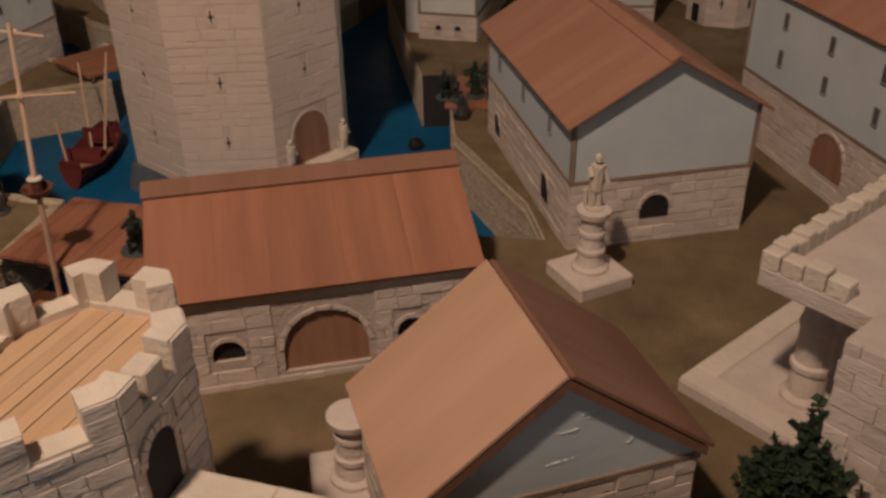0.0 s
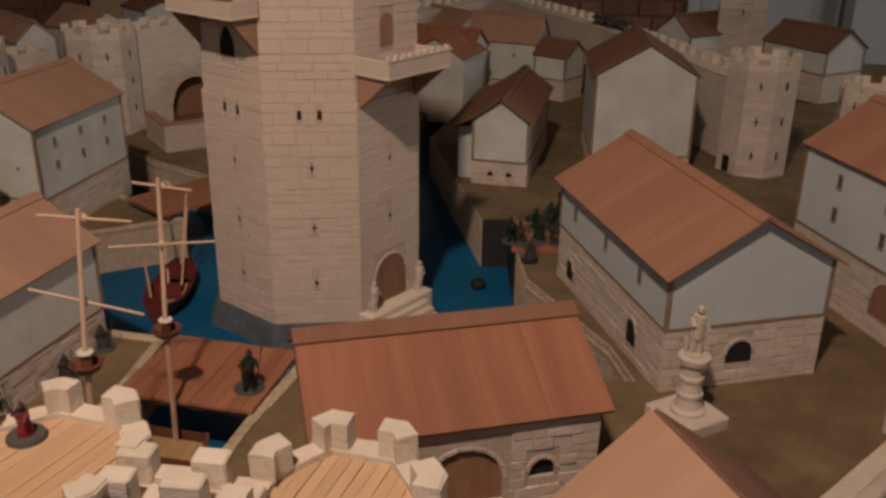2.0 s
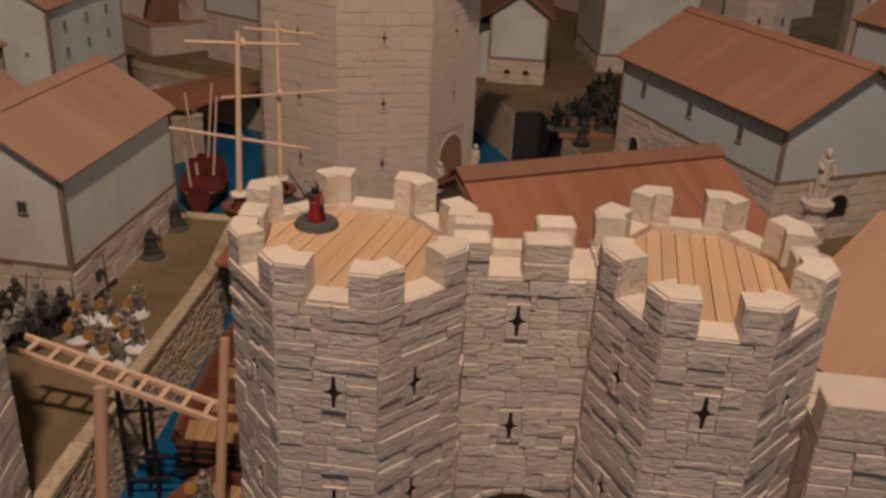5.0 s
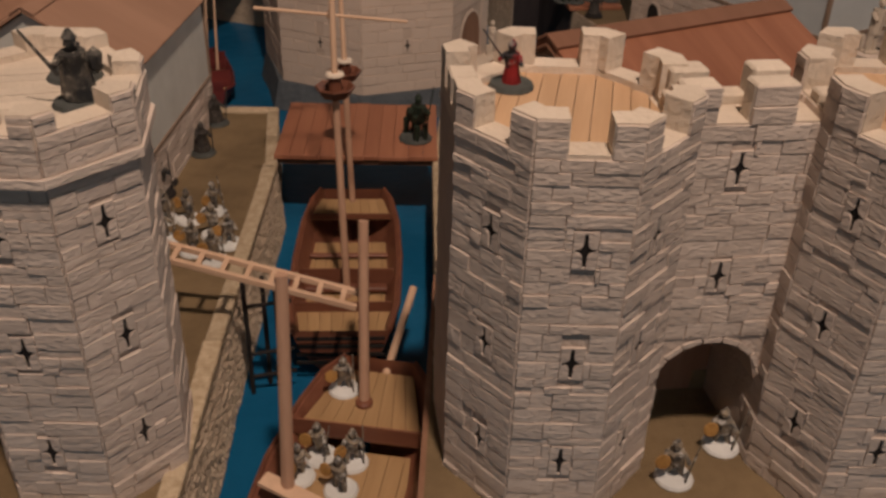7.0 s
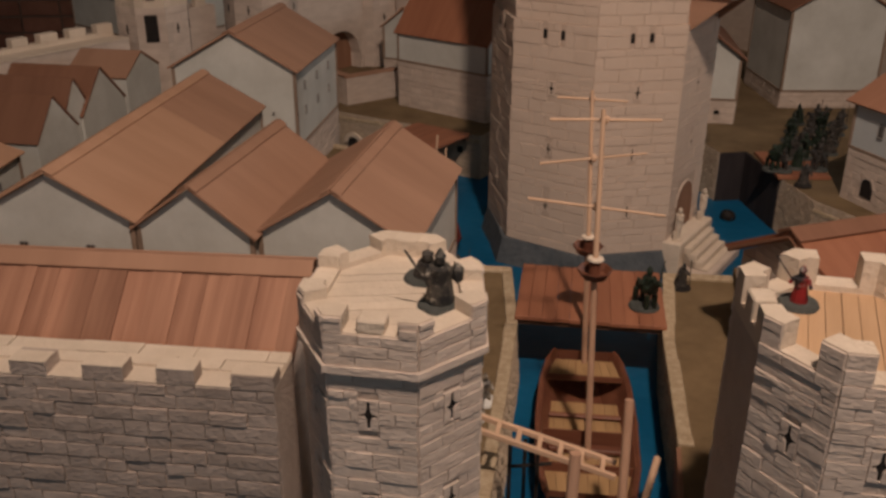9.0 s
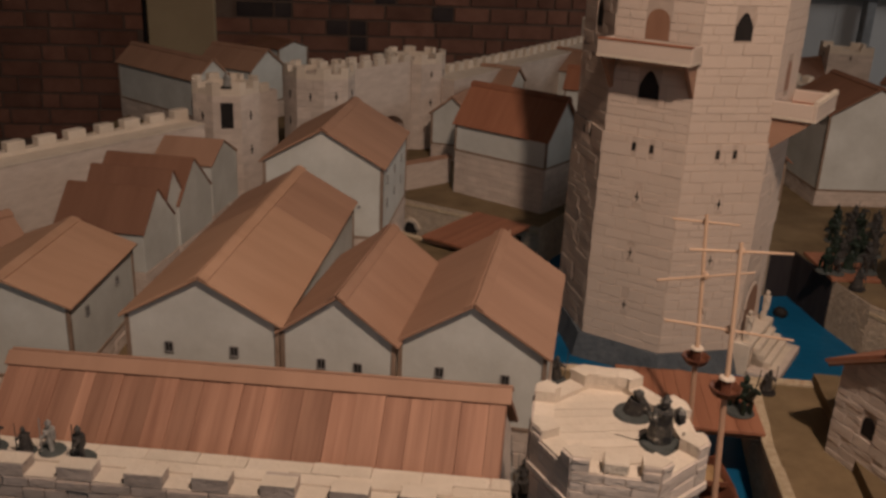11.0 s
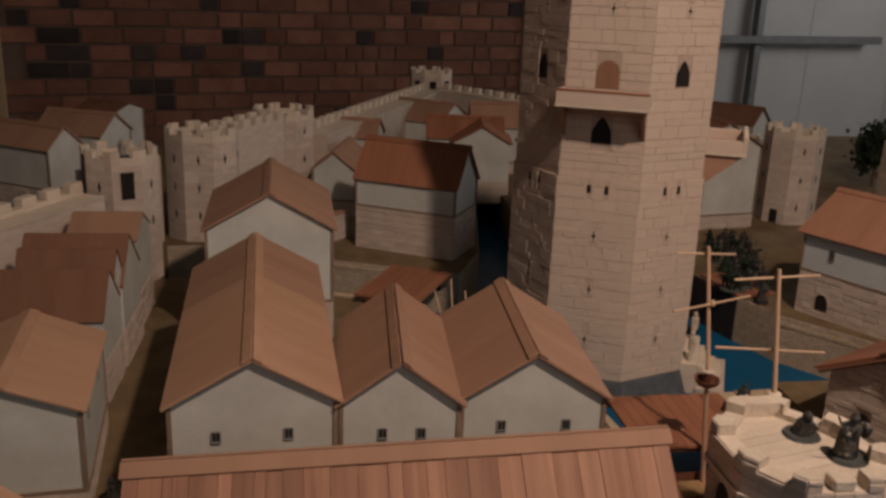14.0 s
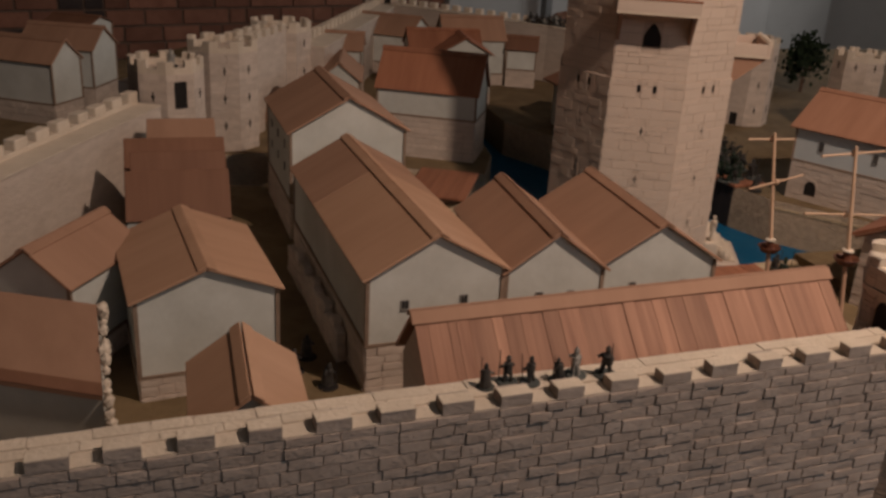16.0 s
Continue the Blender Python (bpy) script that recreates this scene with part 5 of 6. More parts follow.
def shed():
    """The long plank-roofed shed behind the front wall."""
    own = thing("long_shed", pose(-1.276, 0.416, -0.013, 0, -3.0, -1.5), "long low shed with a roof of varied cedar planks", "shed")
    l, zr = 0.443, 0.214
    yf, zf, yb, zb = -0.085, 0.135, 0.085, 0.137
    vs = [(x, y, z) for x in (0.006, l - 0.006) for y, z in ((yf + 0.006, 0), (yb - 0.006, 0), (yb - 0.006, zb - 0.003), (0, zr - 0.006), (yf + 0.006, zf - 0.003))]
    fs = [(4, 3, 2, 1, 0), (5, 6, 7, 8, 9)] + [(i, (i + 1) % 5, 5 + (i + 1) % 5, 5 + i) for i in range(5)]
    part("wall", Shape().add(vs, fs), STONE, own)
    rnd = random.Random(3)
    for yy, zz in ((yf, zf), (yb, zb)):
        down = Vector((0, yy, zz - zr))
        ln = down.length
        down.normalize()
        x = 0.0
        while x < l:
            wd = min(rnd.uniform(0.008, 0.026), l - x)
            m = Matrix.Identity(4)
            along = Vector((1, 0, 0))
            nrm = along.cross(down)
            up = 1 if nrm.z > 0 else -1
            m.col[0][:3], m.col[1][:3], m.col[2][:3], m.col[3][:3] = along, down, nrm, (x, 0, zr)
            t = 0.003 + rnd.uniform(0, 0.0013)
            lo, hi = (0, t) if up > 0 else (-t, 0)
            part("plank", Shape().box(0, wd - 0.0004, 0, ln + rnd.uniform(0, 0.002), lo, hi), PLANK, own, m=m)
            x += wd
        m.col[3][:3] = (-0.003, 0, zr)
        lo, hi = (0.0035, 0.006) if up > 0 else (-0.006, -0.0035)
        part("ridge_cap", Shape().box(0, l + 0.006, -0.002, 0.012, lo, hi, c=0.0005), ROOF_MID, own, m=m.copy())


shed()


def arsenal():
    own = thing("boathouse", pose(-0.3215, 0.7355, 0, 0, 0, ANG + 0.5), "stone boathouse with red-brown cedar roof and arched doors", "building")
    l, hw, ze, zr, yr = 0.287, 0.104, 0.115, 0.166, 0.012
    x0 = -l / 2
    part("front_wall", Shape().wall(l - 0.02, 0, ze + 0.004, 0.012, [(0.134, 0.076, 0.026, 0.050, "round"), (0.049, 0.028, 0.046, 0.054, "round"), (0.211, 0.026, 0.046, 0.054, "round")], Matrix.Translation((x0 + 0.01, -hw + 0.004, 0))), JOINT, own)
    m = Matrix.Translation((x0 + 0.01, -hw + 0.004, 0))
    mas = Masonry(own, STONE, STONE_SET, 160)
    rnd = random.Random(13)
    holes = [(0.134 - 0.045, 0.134 + 0.045, 0.026, 0.096), (0.049 - 0.018, 0.049 + 0.018, 0.046, 0.073), (0.211 - 0.017, 0.211 + 0.017, 0.046, 0.072)]
    mas.face(m, courses(l - 0.02, 0, ze + 0.003, 0.0125, 0.026, rnd, holes), rnd=rnd)
    mas.build()
    for cx, w, z, s in ((0.134, 0.076, 0.026, 0.024), (0.049, 0.028, 0.046, 0.008), (0.211, 0.026, 0.046, 0.008)):
        mm = m @ Matrix.Translation((cx, 0, z))
        arch_ring(own, mm, w, s, 0, 0.004, 0.0014)
        part("door" if w > 0.05 else "window", Shape().box(cx - w / 2, cx + w / 2, 0.004, 0.006, z, z + s + w / 2), DOORWOOD if w > 0.05 else BLACK, own, "brown wooden arched door" if w > 0.05 else "dark arched opening", m=m)
    vs = [(x, y, z) for x in (x0 + 0.012, -x0 - 0.012) for y, z in ((-hw + 0.024, 0), (hw - 0.012, 0), (hw - 0.012, ze), (yr, zr - 0.004), (-hw + 0.024, ze))]
    fs = [(4, 3, 2, 1, 0), (5, 6, 7, 8, 9)] + [(i, (i + 1) % 5, 5 + (i + 1) % 5, 5 + i) for i in range(5)]
    part("wall", Shape().add(vs, fs), JOINT, own)
    side = face_frame((x0 + 0.012, hw - 0.012), (x0 + 0.012, -hw + 0.024))
    gable = Masonry(own, STONE, STONE_SET, 60, proud=0.0015)
    wide = 2 * hw - 0.036
    peak = hw - 0.012 - yr
    for a, b, c, d in courses(wide, 0, zr - 0.010, 0.0105, 0.026, rnd, [(0.042, 0.062, 0.049, 0.076)], jitter=0.4):
        rise = (d - ze + 0.004) / (zr - ze) if d > ze - 0.004 else 0.0
        a, b = max(a, peak * rise), min(b, wide - (wide - peak) * rise)
        if b - a > 0.004:
            gable.face(side, [(a, b, c, d)], rnd=rnd)
    gable.build()
    arch_void(own, side @ Matrix.Translation((0.052, 0, 0.050)), 0.018, 0.025, 0, BLACK, "window", "dark arched opening", depth=-0.0004)
    for s in (-1, 1):
        down = Vector((0, s * hw - yr, ze - zr))
        ln = down.length
        down.normalize()
        along = Vector((1, 0, 0))
        nrm = along.cross(down)
        up = 1 if nrm.z > 0 else -1
        x = x0
        for wd in (0.0575, 0.046, 0.063, 0.0575, 0.063):
            mm = Matrix.Identity(4)
            mm.col[0][:3], mm.col[1][:3], mm.col[2][:3], mm.col[3][:3] = along, down, nrm, (x, yr, zr)
            lo, hi = (0, 0.004) if up > 0 else (-0.004, 0)
            part("roof_board", Shape().box(0, wd - 0.00012, 0, ln + 0.004, lo, hi), ROOF_RED, own, m=mm)
            x += wd
        part("verge", Shape().tube((x0 + 0.001, yr, zr - 0.003), (x0 + 0.001, s * (hw - 0.002), ze - 0.002), 0.0028, n=6), ROOF_DARK, own, "dark wooden verge under the roof edge")
        mm.col[3][:3] = (x0 - 0.002, yr, zr)
        lo, hi = (0.0042, 0.0075) if up > 0 else (-0.0075, -0.0042)
        part("ridge_cap", Shape().box(0, l + 0.004, -0.003, 0.016, lo, hi, c=0.0005), ROOF_DARK, own, "darker ridge board", m=mm.copy())


arsenal()

# ---- bridges ----


def plank_bridge(name, label, m, w, d, n, mat=PLANK, t=0.005):
    """Planks along local y, side by side along x, on two cross beams."""
    own = thing(name, m, label, "bridge")
    rnd = random.Random(n)
    for i in range(n):
        part("plank", Shape().box(w * i / n, w * (i + 1) / n - 0.00025, rnd.uniform(-0.001, 0.001), d + rnd.uniform(-0.001, 0.001), 0, t + rnd.uniform(-0.0004, 0.0004), c=0.0004), mat, own)
    for y in (0.004, d - 0.01):
        part("beam", Shape().box(0, w, y, y + 0.006, -0.007, -0.0002), DARKWOOD, own)
    return own


plank_bridge("canal_bridge", "red-brown plank bridge over the canal", pose(-0.7235, 0.756, 0.0045, 0, 0, 1.5), 0.174, 0.146, 11, ROOF_RED)
plank_bridge("back_bridge", "red-brown plank bridge over the back channel", pose(-1.075, 1.325, 0.0145, 0, 0, -26), 0.125, 0.19, 8, ROOF_RED)

# ---- boats ----


def boat(name, label, m, stations, deck, mat=HULL):
    """stations: (y, half beam, gunwale z, keel z); deck: spans (y0, y1, z)."""
    own = thing(name, m, label, "boat", "wooden boats")
    n = 7
    out = []
    for y, b, g, k in stations:
        out.append([(b * math.sin(a) * (1.0 if abs(a) > 1.2 else 0.96), y, k + (g - k) * (1 - math.cos(a)) ** 0.8) for a in [(-1 + 2 * i / (n - 1)) * math.pi / 2 for i in range(n)]])
    sh = Shape()
    vs = [p for ring in out for p in ring]
    fs = [(r * n + i, r * n + i + 1, (r + 1) * n + i + 1, (r + 1) * n + i) for r in range(len(stations) - 1) for i in range(n - 1)]
    sh.add(vs, fs)
    # inner skin
    vi = [(x * 0.90, y, z + 0.0 if i in (0, n - 1) else z + 0.004) for ring in out for i, (x, y, z) in enumerate(ring)]
    sh.add(vi, [f[::-1] for f in fs])
    for r in range(len(stations) - 1):
        for i in (0, n - 1):
            a, b = r * n + i, (r + 1) * n + i
            sh.add([vs[a], vs[b], vi[b], vi[a]], [(0, 1, 2, 3)])
    for r in (0, len(stations) - 1):
        sh.add(out[r], [tuple(range(n))])
    part("hull", sh, mat, own)
    for s in (-1, 1):
        rail = Shape()
        for (ya, ba, ga, _), (yb, bb, gb, _) in zip(stations, stations[1:]):
            rail.tube((s * ba * 0.97, ya, ga), (s * bb * 0.97, yb, gb), 0.0022, n=6)
        part("gunwale", rail, mat, own)
    ys = [s[0] for s in stations]
    for y0, y1, z in deck:
        k = max(1, round((y1 - y0) / 0.03))
        half = lambda y: float(np.interp(y, ys, [s[1] for s in stations])) * 0.86
        cols = 8
        for c in range(cols):
            a, b = -1 + 2 * c / cols, -1 + 2 * (c + 1) / cols
            pts = [(a * half(y0), y0), (b * half(y0) - 0.0004, y0), (b * half(y1) - 0.0004, y1), (a * half(y1), y1)]
            part("deck_plank", Shape().prism(pts, z - 0.002, z), DECKBOAT, own)
        part("bulkhead", Shape().box(-half(y0), half(y0), y0 - 0.0015, y0, -0.03, z - 0.0002), mat, own)
    return own


DECKBOAT = material("boat_deck", [(0.30, 0.18, 0.085), (0.42, 0.265, 0.13)], 60, (1, 0.1, 1), rough=0.65, bump=0.2, fine=200, vary=0.08)


def mast(own, foot, nest, top, yards, r=0.0034):
    part("lower_mast", Shape().tube(foot, nest, r, r * 0.9, 10), MASTWOOD, own, "dull brown wooden mast")
    n = Vector(nest)
    crow = part("crows_nest", Shape().lathe([(0.005, -0.0065), (0.012, -0.005), (0.0172, 0.003), (0.0166, 0.0042), (0.0155, 0.0035), (0.011, -0.002), (0.006, -0.002)], Matrix.Translation(n), 8), HULL, own, "dark red-brown dished crow's nest")
    part("mast_step", Shape().tube(n + Vector((0, 0, -0.003)), n + Vector((0, 0, 0.0125)), 0.0056, 0.0052, 10), HULL, crow, "dark block where the topmast stands")
    part("nest_cap", Shape().lathe([(0.007, 0.0126), (0.0082, 0.0135), (0.0075, 0.0152), (0.003, 0.0156)], Matrix.Translation(n), 12), STONE_TOP, crow, "pale cap on the nest")
    part("topmast", Shape().tube(n + Vector((0, 0, 0.0145)), top, r * 0.8, r * 0.62, 10), PINE, own, "pale pine topmast")
    for a, b in yards:
        part("yard", Shape().tube(a, b, 0.0016, 0.0013, 8), PINE, own, "thin pale pine yard")
        mid = (Vector(a) + Vector(b)) / 2
        part("lashing", Shape().ball(mid, 0.0042, (1, 1, 1.2), 3, 0.2), PINE, own, "knotted lashing")


b1 = boat("sailing_boat", "dark red wooden boat with two tall bare masts", pose(-0.6265, 0.497, 0, 0, 0, 3.2), [(0.0, 0.042, -0.028, -0.078), (0.05, 0.050, -0.034, -0.08), (0.13, 0.0525, -0.036, -0.08), (0.20, 0.050, -0.034, -0.08), (0.24, 0.043, -0.030, -0.078), (0.258, 0.035, -0.028, -0.076)], [(0.002, 0.045, -0.040), (0.046, 0.10, -0.052), (0.101, 0.185, -0.052), (0.207, 0.25, -0.036)])
part("thwart", Shape().box(-0.038, 0.038, 0.088, 0.098, -0.049, -0.044, c=0.0008), HULL, b1)
part("thwart", Shape().box(-0.038, 0.038, 0.15, 0.156, -0.049, -0.046, c=0.0008), HULL, b1)
for i in range(4):
    part("stern_rail", Shape().box(-0.037, 0.037, -0.006 - 0.0015 * i, -0.0045 - 0.0015 * i, -0.034 - 0.007 * i, -0.031 - 0.007 * i), BLACK, b1, "black stern rail")
inv = b1.matrix_basis.inverted()
L = lambda *p: tuple(inv @ Vector(p))
mast(b1, L(-0.630, 0.582, -0.052), L(-0.637, 0.607, 0.142), L(-0.640, 0.631, 0.293), [(L(-0.688, 0.634, 0.280), L(-0.588, 0.636, 0.284)), (L(-0.704, 0.625, 0.205), L(-0.577, 0.621, 0.198))])
mast(b1, L(-0.640, 0.742, -0.036), L(-0.6455, 0.757, 0.101), L(-0.653, 0.785, 0.272), [(L(-0.690, 0.792, 0.261), L(-0.615, 0.787, 0.261)), (L(-0.703, 0.752, 0.198), L(-0.590, 0.784, 0.206))])

b2 = boat("sailing_boat", "dark red wooden boat with decked stern carrying soldiers", pose(-0.624, 0.235, 0, 0, 0, -8), [(0.0, 0.030, -0.032, -0.078), (0.05, 0.058, -0.040, -0.08), (0.12, 0.061, -0.042, -0.08), (0.18, 0.054, -0.040, -0.08), (0.215, 0.044, -0.036, -0.08), (0.235, 0.030, -0.034, -0.078)], [(0.003, 0.055, -0.050), (0.056, 0.150, -0.056), (0.151, 0.230, -0.044)])
inv = b2.matrix_basis.inverted()
part("aft_mast", Shape().tube(L(-0.601, 0.424, -0.045), L(-0.602, 0.462, 0.098), 0.0042, 0.0038, 12), MASTWOOD, b2, "dull brown wooden mast")
part("mast_collar", Shape().lathe([(0.007, 0), (0.007, 0.003), (0.005, 0.005)], Matrix.Translation(L(-0.601, 0.424, -0.0445)), 12), HULL, b2)
part("fore_mast", Shape().tube(L(-0.644, 0.318, -0.055), L(-0.642, 0.348, 0.123), 0.0048, 0.0042, 12), MASTWOOD, b2, "dull brown wooden mast")
part("steering_oar", Shape().tube(L(-0.588, 0.460, -0.05), L(-0.567, 0.535, -0.008), 0.0034, 0.0034, 8), PINE, b2, "pale steering oar")
part("gangplank", Shape().box(-0.035, 0.035, -0.006, 0.006, 0, 0.003), PINE, b2, "pale board laid across the bow", m=inv @ pose(-0.63, 0.312, -0.033, 0, 6, -25))

b3 = boat("fishing_boat", "small crimson fishing boat with leaning poles in the basin", pose(-0.862, 1.06, 0, 0, 0, 16), [(0.0, 0.016, -0.042, -0.077), (0.04, 0.032, -0.05, -0.078), (0.10, 0.034, -0.052, -0.078), (0.15, 0.028, -0.048, -0.078), (0.18, 0.012, -0.04, -0.076)], [(0.004, 0.05, -0.056), (0.052, 0.13, -0.064), (0.131, 0.172, -0.056)], HULL_RED)
for a, b in (((-0.01, 0.02, -0.06), (-0.018, 0.03, 0.02)), ((0.012, 0.11, -0.06), (0.02, 0.16, 0.06)), ((-0.012, 0.12, -0.06), (-0.03, 0.18, 0.06)), ((0.0, 0.15, -0.06), (0.01, 0.2, 0.07))):
    part("pole", Shape().tube(a, b, 0.002, 0.0016, 6), PINE, b3, "pale leaning pole")
part("cargo", Shape().ball((0.004, 0.09, -0.056), 0.016, (1, 1.3, 0.7), 2, 0.25), FIG_RED, b3, "reddish bundled cargo")
solo("mooring_buoy", Shape().lathe([(0.004, -0.001), (0.012, 0.002), (0.013, 0.010), (0.008, 0.016), (0.002, 0.017)], pose(0, 0, 0, 0, 18, 0)), BLACK, pose(-0.417, 1.334, WZ - 0.001), "black round buoy floating in the basin", "buoy")

# ladder from the quay to the boat
lad = thing("ladder", look((-0.774, 0.466, 0.071), (-0.607, 0.461, 0.028)), "pale wooden ladder leaning between tower and boat", "ladder")
for s in (-1, 1):
    part("rail", Shape().box(s * 0.010 - 0.002, s * 0.010 + 0.002, -0.0025, 0.0025, -0.172, 0.0, c=0.0005), PINE, lad)
for i in range(9):
    part("rung", Shape().box(-0.0095, 0.0095, -0.002, 0.002, -0.012 - 0.0185 * i - 0.002, -0.012 - 0.0185 * i + 0.002), PINE, lad)
trestle = thing("trestle", pose(-0.698, 0.470, 0), "black wooden trestle under the ladder at the quay", "trestle")
for x, y, lean in ((0.0, 0.0, 0.006), (0.012, 0.014, 0.004), (0.024, 0.004, 0.002)):
    part("post", Shape().box(-0.0016, 0.0016, -0.0016, 0.0016, WZ, 0.036 - x * 0.3, m=Matrix.Translation((x, y, 0))), BLACK, trestle)
for z in (-0.058, -0.035, 0.012):
    part("crossbar", Shape().tube((-0.002, 0.0, z), (0.036, 0.006, z + 0.004), 0.0016, n=6), BLACK, trestle)

# ---- columns, terrace ----


def column(name, label, x, y, top, turn):
    own = thing(name, pose(x, y, 0, 0, 0, turn), label, "column")
    part("plinth", Shape().box(-0.033, 0.033, -0.033, 0.033, EAST_Z - 0.004, 0.031, c=0.002), STONE, own)
    h = top
    part("shaft", Shape().lathe([(0.0215, 0.0305), (0.0215, 0.035), (0.017, 0.038), (0.0145, 0.050), (0.0165, 0.052), (0.0165, 0.056), (0.0145, 0.058), (0.0135, 0.070), (0.0155, 0.072), (0.0155, 0.076), (0.0135, 0.078), (0.0135, h - 0.012), (0.019, h - 0.006), (0.020, h), (0.016, h + 0.001)], Matrix.Diagonal((0.9, 0.9, 1, 1)), 20), STONE, own)
    return own


column("statue_column", "cream stone drum column on a square plinth", -0.071, 0.870, 0.100, 43)
st = Shape()
st.ball((0.001, 0, 0.062), 0.0055, (1, 1, 1.2), 1, 0.08).tube((0, 0, 0.024), (0.001, 0, 0.054), 0.0075, 0.0085, 8).tube((-0.004, 0, 0.0), (-0.002, 0, 0.028), 0.0035, 0.005, 7).tube((0.005, 0.001, 0.0), (0.003, 0, 0.028), 0.0035, 0.005, 7)
st.tube((0.008, 0, 0.050), (0.013, -0.002, 0.034), 0.003, 0.0025, 6).tube((-0.008, 0, 0.050), (-0.006, -0.008, 0.042), 0.003, 0.0025, 6).lathe([(0.011, 0), (0.011, 0.003)], I4, 10).tube((-0.010, 0.003, 0.0), (-0.011, 0.004, 0.022), 0.002, 0.003, 6)
solo("statue", st, STONE_TOP, pose(-0.071, 0.870, 0.1005, 0, 0, 10) @ Matrix.Scale(0.9, 4), "small pale standing stone statue on the column", "statue")
column("round_column", "cream stone drum column beside the near house", -0.198, 0.522, 0.092, ANG)


def terrace():
    own = thing("terrace", pose(0.04, 0.707, 0, 0, 0, -33), "cream stone portico with parapet roof and round column", "building")
    part("plinth", Shape().box(-0.010, 0.30, -0.002, 0.22, 0.006, 0.029, c=0.002), STONE, own)
    part("plinth_rim", Shape().box(-0.009, 0.30, -0.001, 0.022, 0.0285, 0.0315, c=0.0015), STONE_TOP, own)
    part("plinth_rim", Shape().box(-0.009, 0.014, 0.0225, 0.22, 0.0285, 0.0315, c=0.0015), STONE_TOP, own)
    part("column", Shape().lathe([(0.024, 0.026), (0.024, 0.034), (0.019, 0.038), (0.018, 0.06), (0.021, 0.063), (0.021, 0.068), (0.018, 0.07), (0.018, 0.1), (0.02, 0.103), (0.02, 0.107), (0.0175, 0.11), (0.0175, 0.156)], Matrix.Translation((0.076, 0.056, 0)) @ Matrix.Diagonal((0.82, 0.82, 1, 1)), 20), STONE, own)
    sl = part("roof_slab", Shape().box(0.047, 0.30, -0.006, 0.18, 0.155, 0.172, c=0.0015), STONE, own)
    n = 14
    for i in range(n):
        y = -0.006 + 0.186 * i / n
        part("merlon", Shape().box(0.047, 0.062, y, y + 0.186 / n - 0.0008, 0.1715, 0.186 + (0.003 if i % 2 else 0), c=0.001), STONE_TOP, sl)
    for i in range(3):
        x = 0.0635 + 0.018 * i
        part("merlon", Shape().box(x, x + 0.0168, -0.006, 0.008, 0.1715, 0.186 + (0.003 if i % 2 else 0), c=0.001), STONE_TOP, sl)
    part("tower_block", Shape().box(0.138, 0.30, -0.045, 0.14, 0.0, 0.1735), JOINT, own)
    mas = Masonry(own, STONE, STONE_SET, 200)
    rnd = random.Random(31)
    mas.face(face_frame((0.138, -0.045), (0.30, -0.045)), courses(0.162, 0, 0.173, 0.0145, 0.03, rnd), rnd=rnd)
    mas.face(face_frame((0.138, 0.14), (0.138, -0.045)), courses(0.185, 0, 0.154, 0.0145, 0.03, rnd), rnd=rnd)
    mas.build()


terrace()

# ---- barbican wall before the far gate, quay platform ----
barb = thing("barbican_wall", pose(-1.165, 1.615, 0.012, 0, 0, 48), "low L-shaped cream wall before the far gate", "wall")
part("front", Shape().box(0.0, 0.13, 0.0, 0.012, 0, 0.058, c=0.001), STONE, barb)
part("side", Shape().box(0.0, 0.012, 0.0125, 0.14, 0, 0.058, c=0.001), STONE, barb)
part("coping", Shape().box(-0.001, 0.131, -0.001, 0.020, 0.0578, 0.061).box(-0.001, 0.020, 0.0201, 0.141, 0.0578, 0.061), ROOF_MID, barb, "brown timber coping")


def far_gate():
    p, q = (-1.355, 1.745), (-1.215, 2.0)
    own = thing("far_gate_curtain", face_frame(p, q), "cream stone curtain with a wide dark arch between far towers", "gatehouse")
    l = math.dist(p, q)
    part("body", Shape().wall(l, 0, 0.235, 0.06, [(0.196, 0.125, 0, 0.046, "round")]), STONE, own)
    part("gate", Shape().box(0.132, 0.260, 0.03, 0.034, 0, 0.112), DOORWOOD, own, "dark wooden gate in shadow")
    for i in range(6):
        part("merlon", Shape().box(l * i / 6, l * i / 6 + 0.026, 0, 0.014, 0.2345, 0.252, c=0.001), STONE_TOP, own)
        part("merlon", Shape().box(l * i / 6, l * i / 6 + 0.026, 0.046, 0.06, 0.2345, 0.252, c=0.001), STONE_TOP, own)


far_gate()
ctr = thing("west_curtain", face_frame((-1.56, 1.45), (-1.44, 1.70)), "cream curtain joining two far towers", "town wall", "", "structure")
part("body", Shape().box(0.05, 0.25, 0.02, 0.07, 0, 0.20), STONE, ctr)
for i in range(4):
    part("merlon", Shape().box(0.05 + 0.05 * i, 0.077 + 0.05 * i, 0.02, 0.034, 0.1995, 0.218, c=0.001), STONE_TOP, ctr)

plat = thing("quay_platform", pose(-0.352, 1.288, EAST_Z, 0, 0, 9), "red-brown plank platform on the quay", "platform")
for i in range(7):
    part("plank", Shape().box(0.0, 0.085, 0.019 * i, 0.019 * i + 0.0186, 0.0005, 0.006, c=0.0004), ROOF_RED, plat)

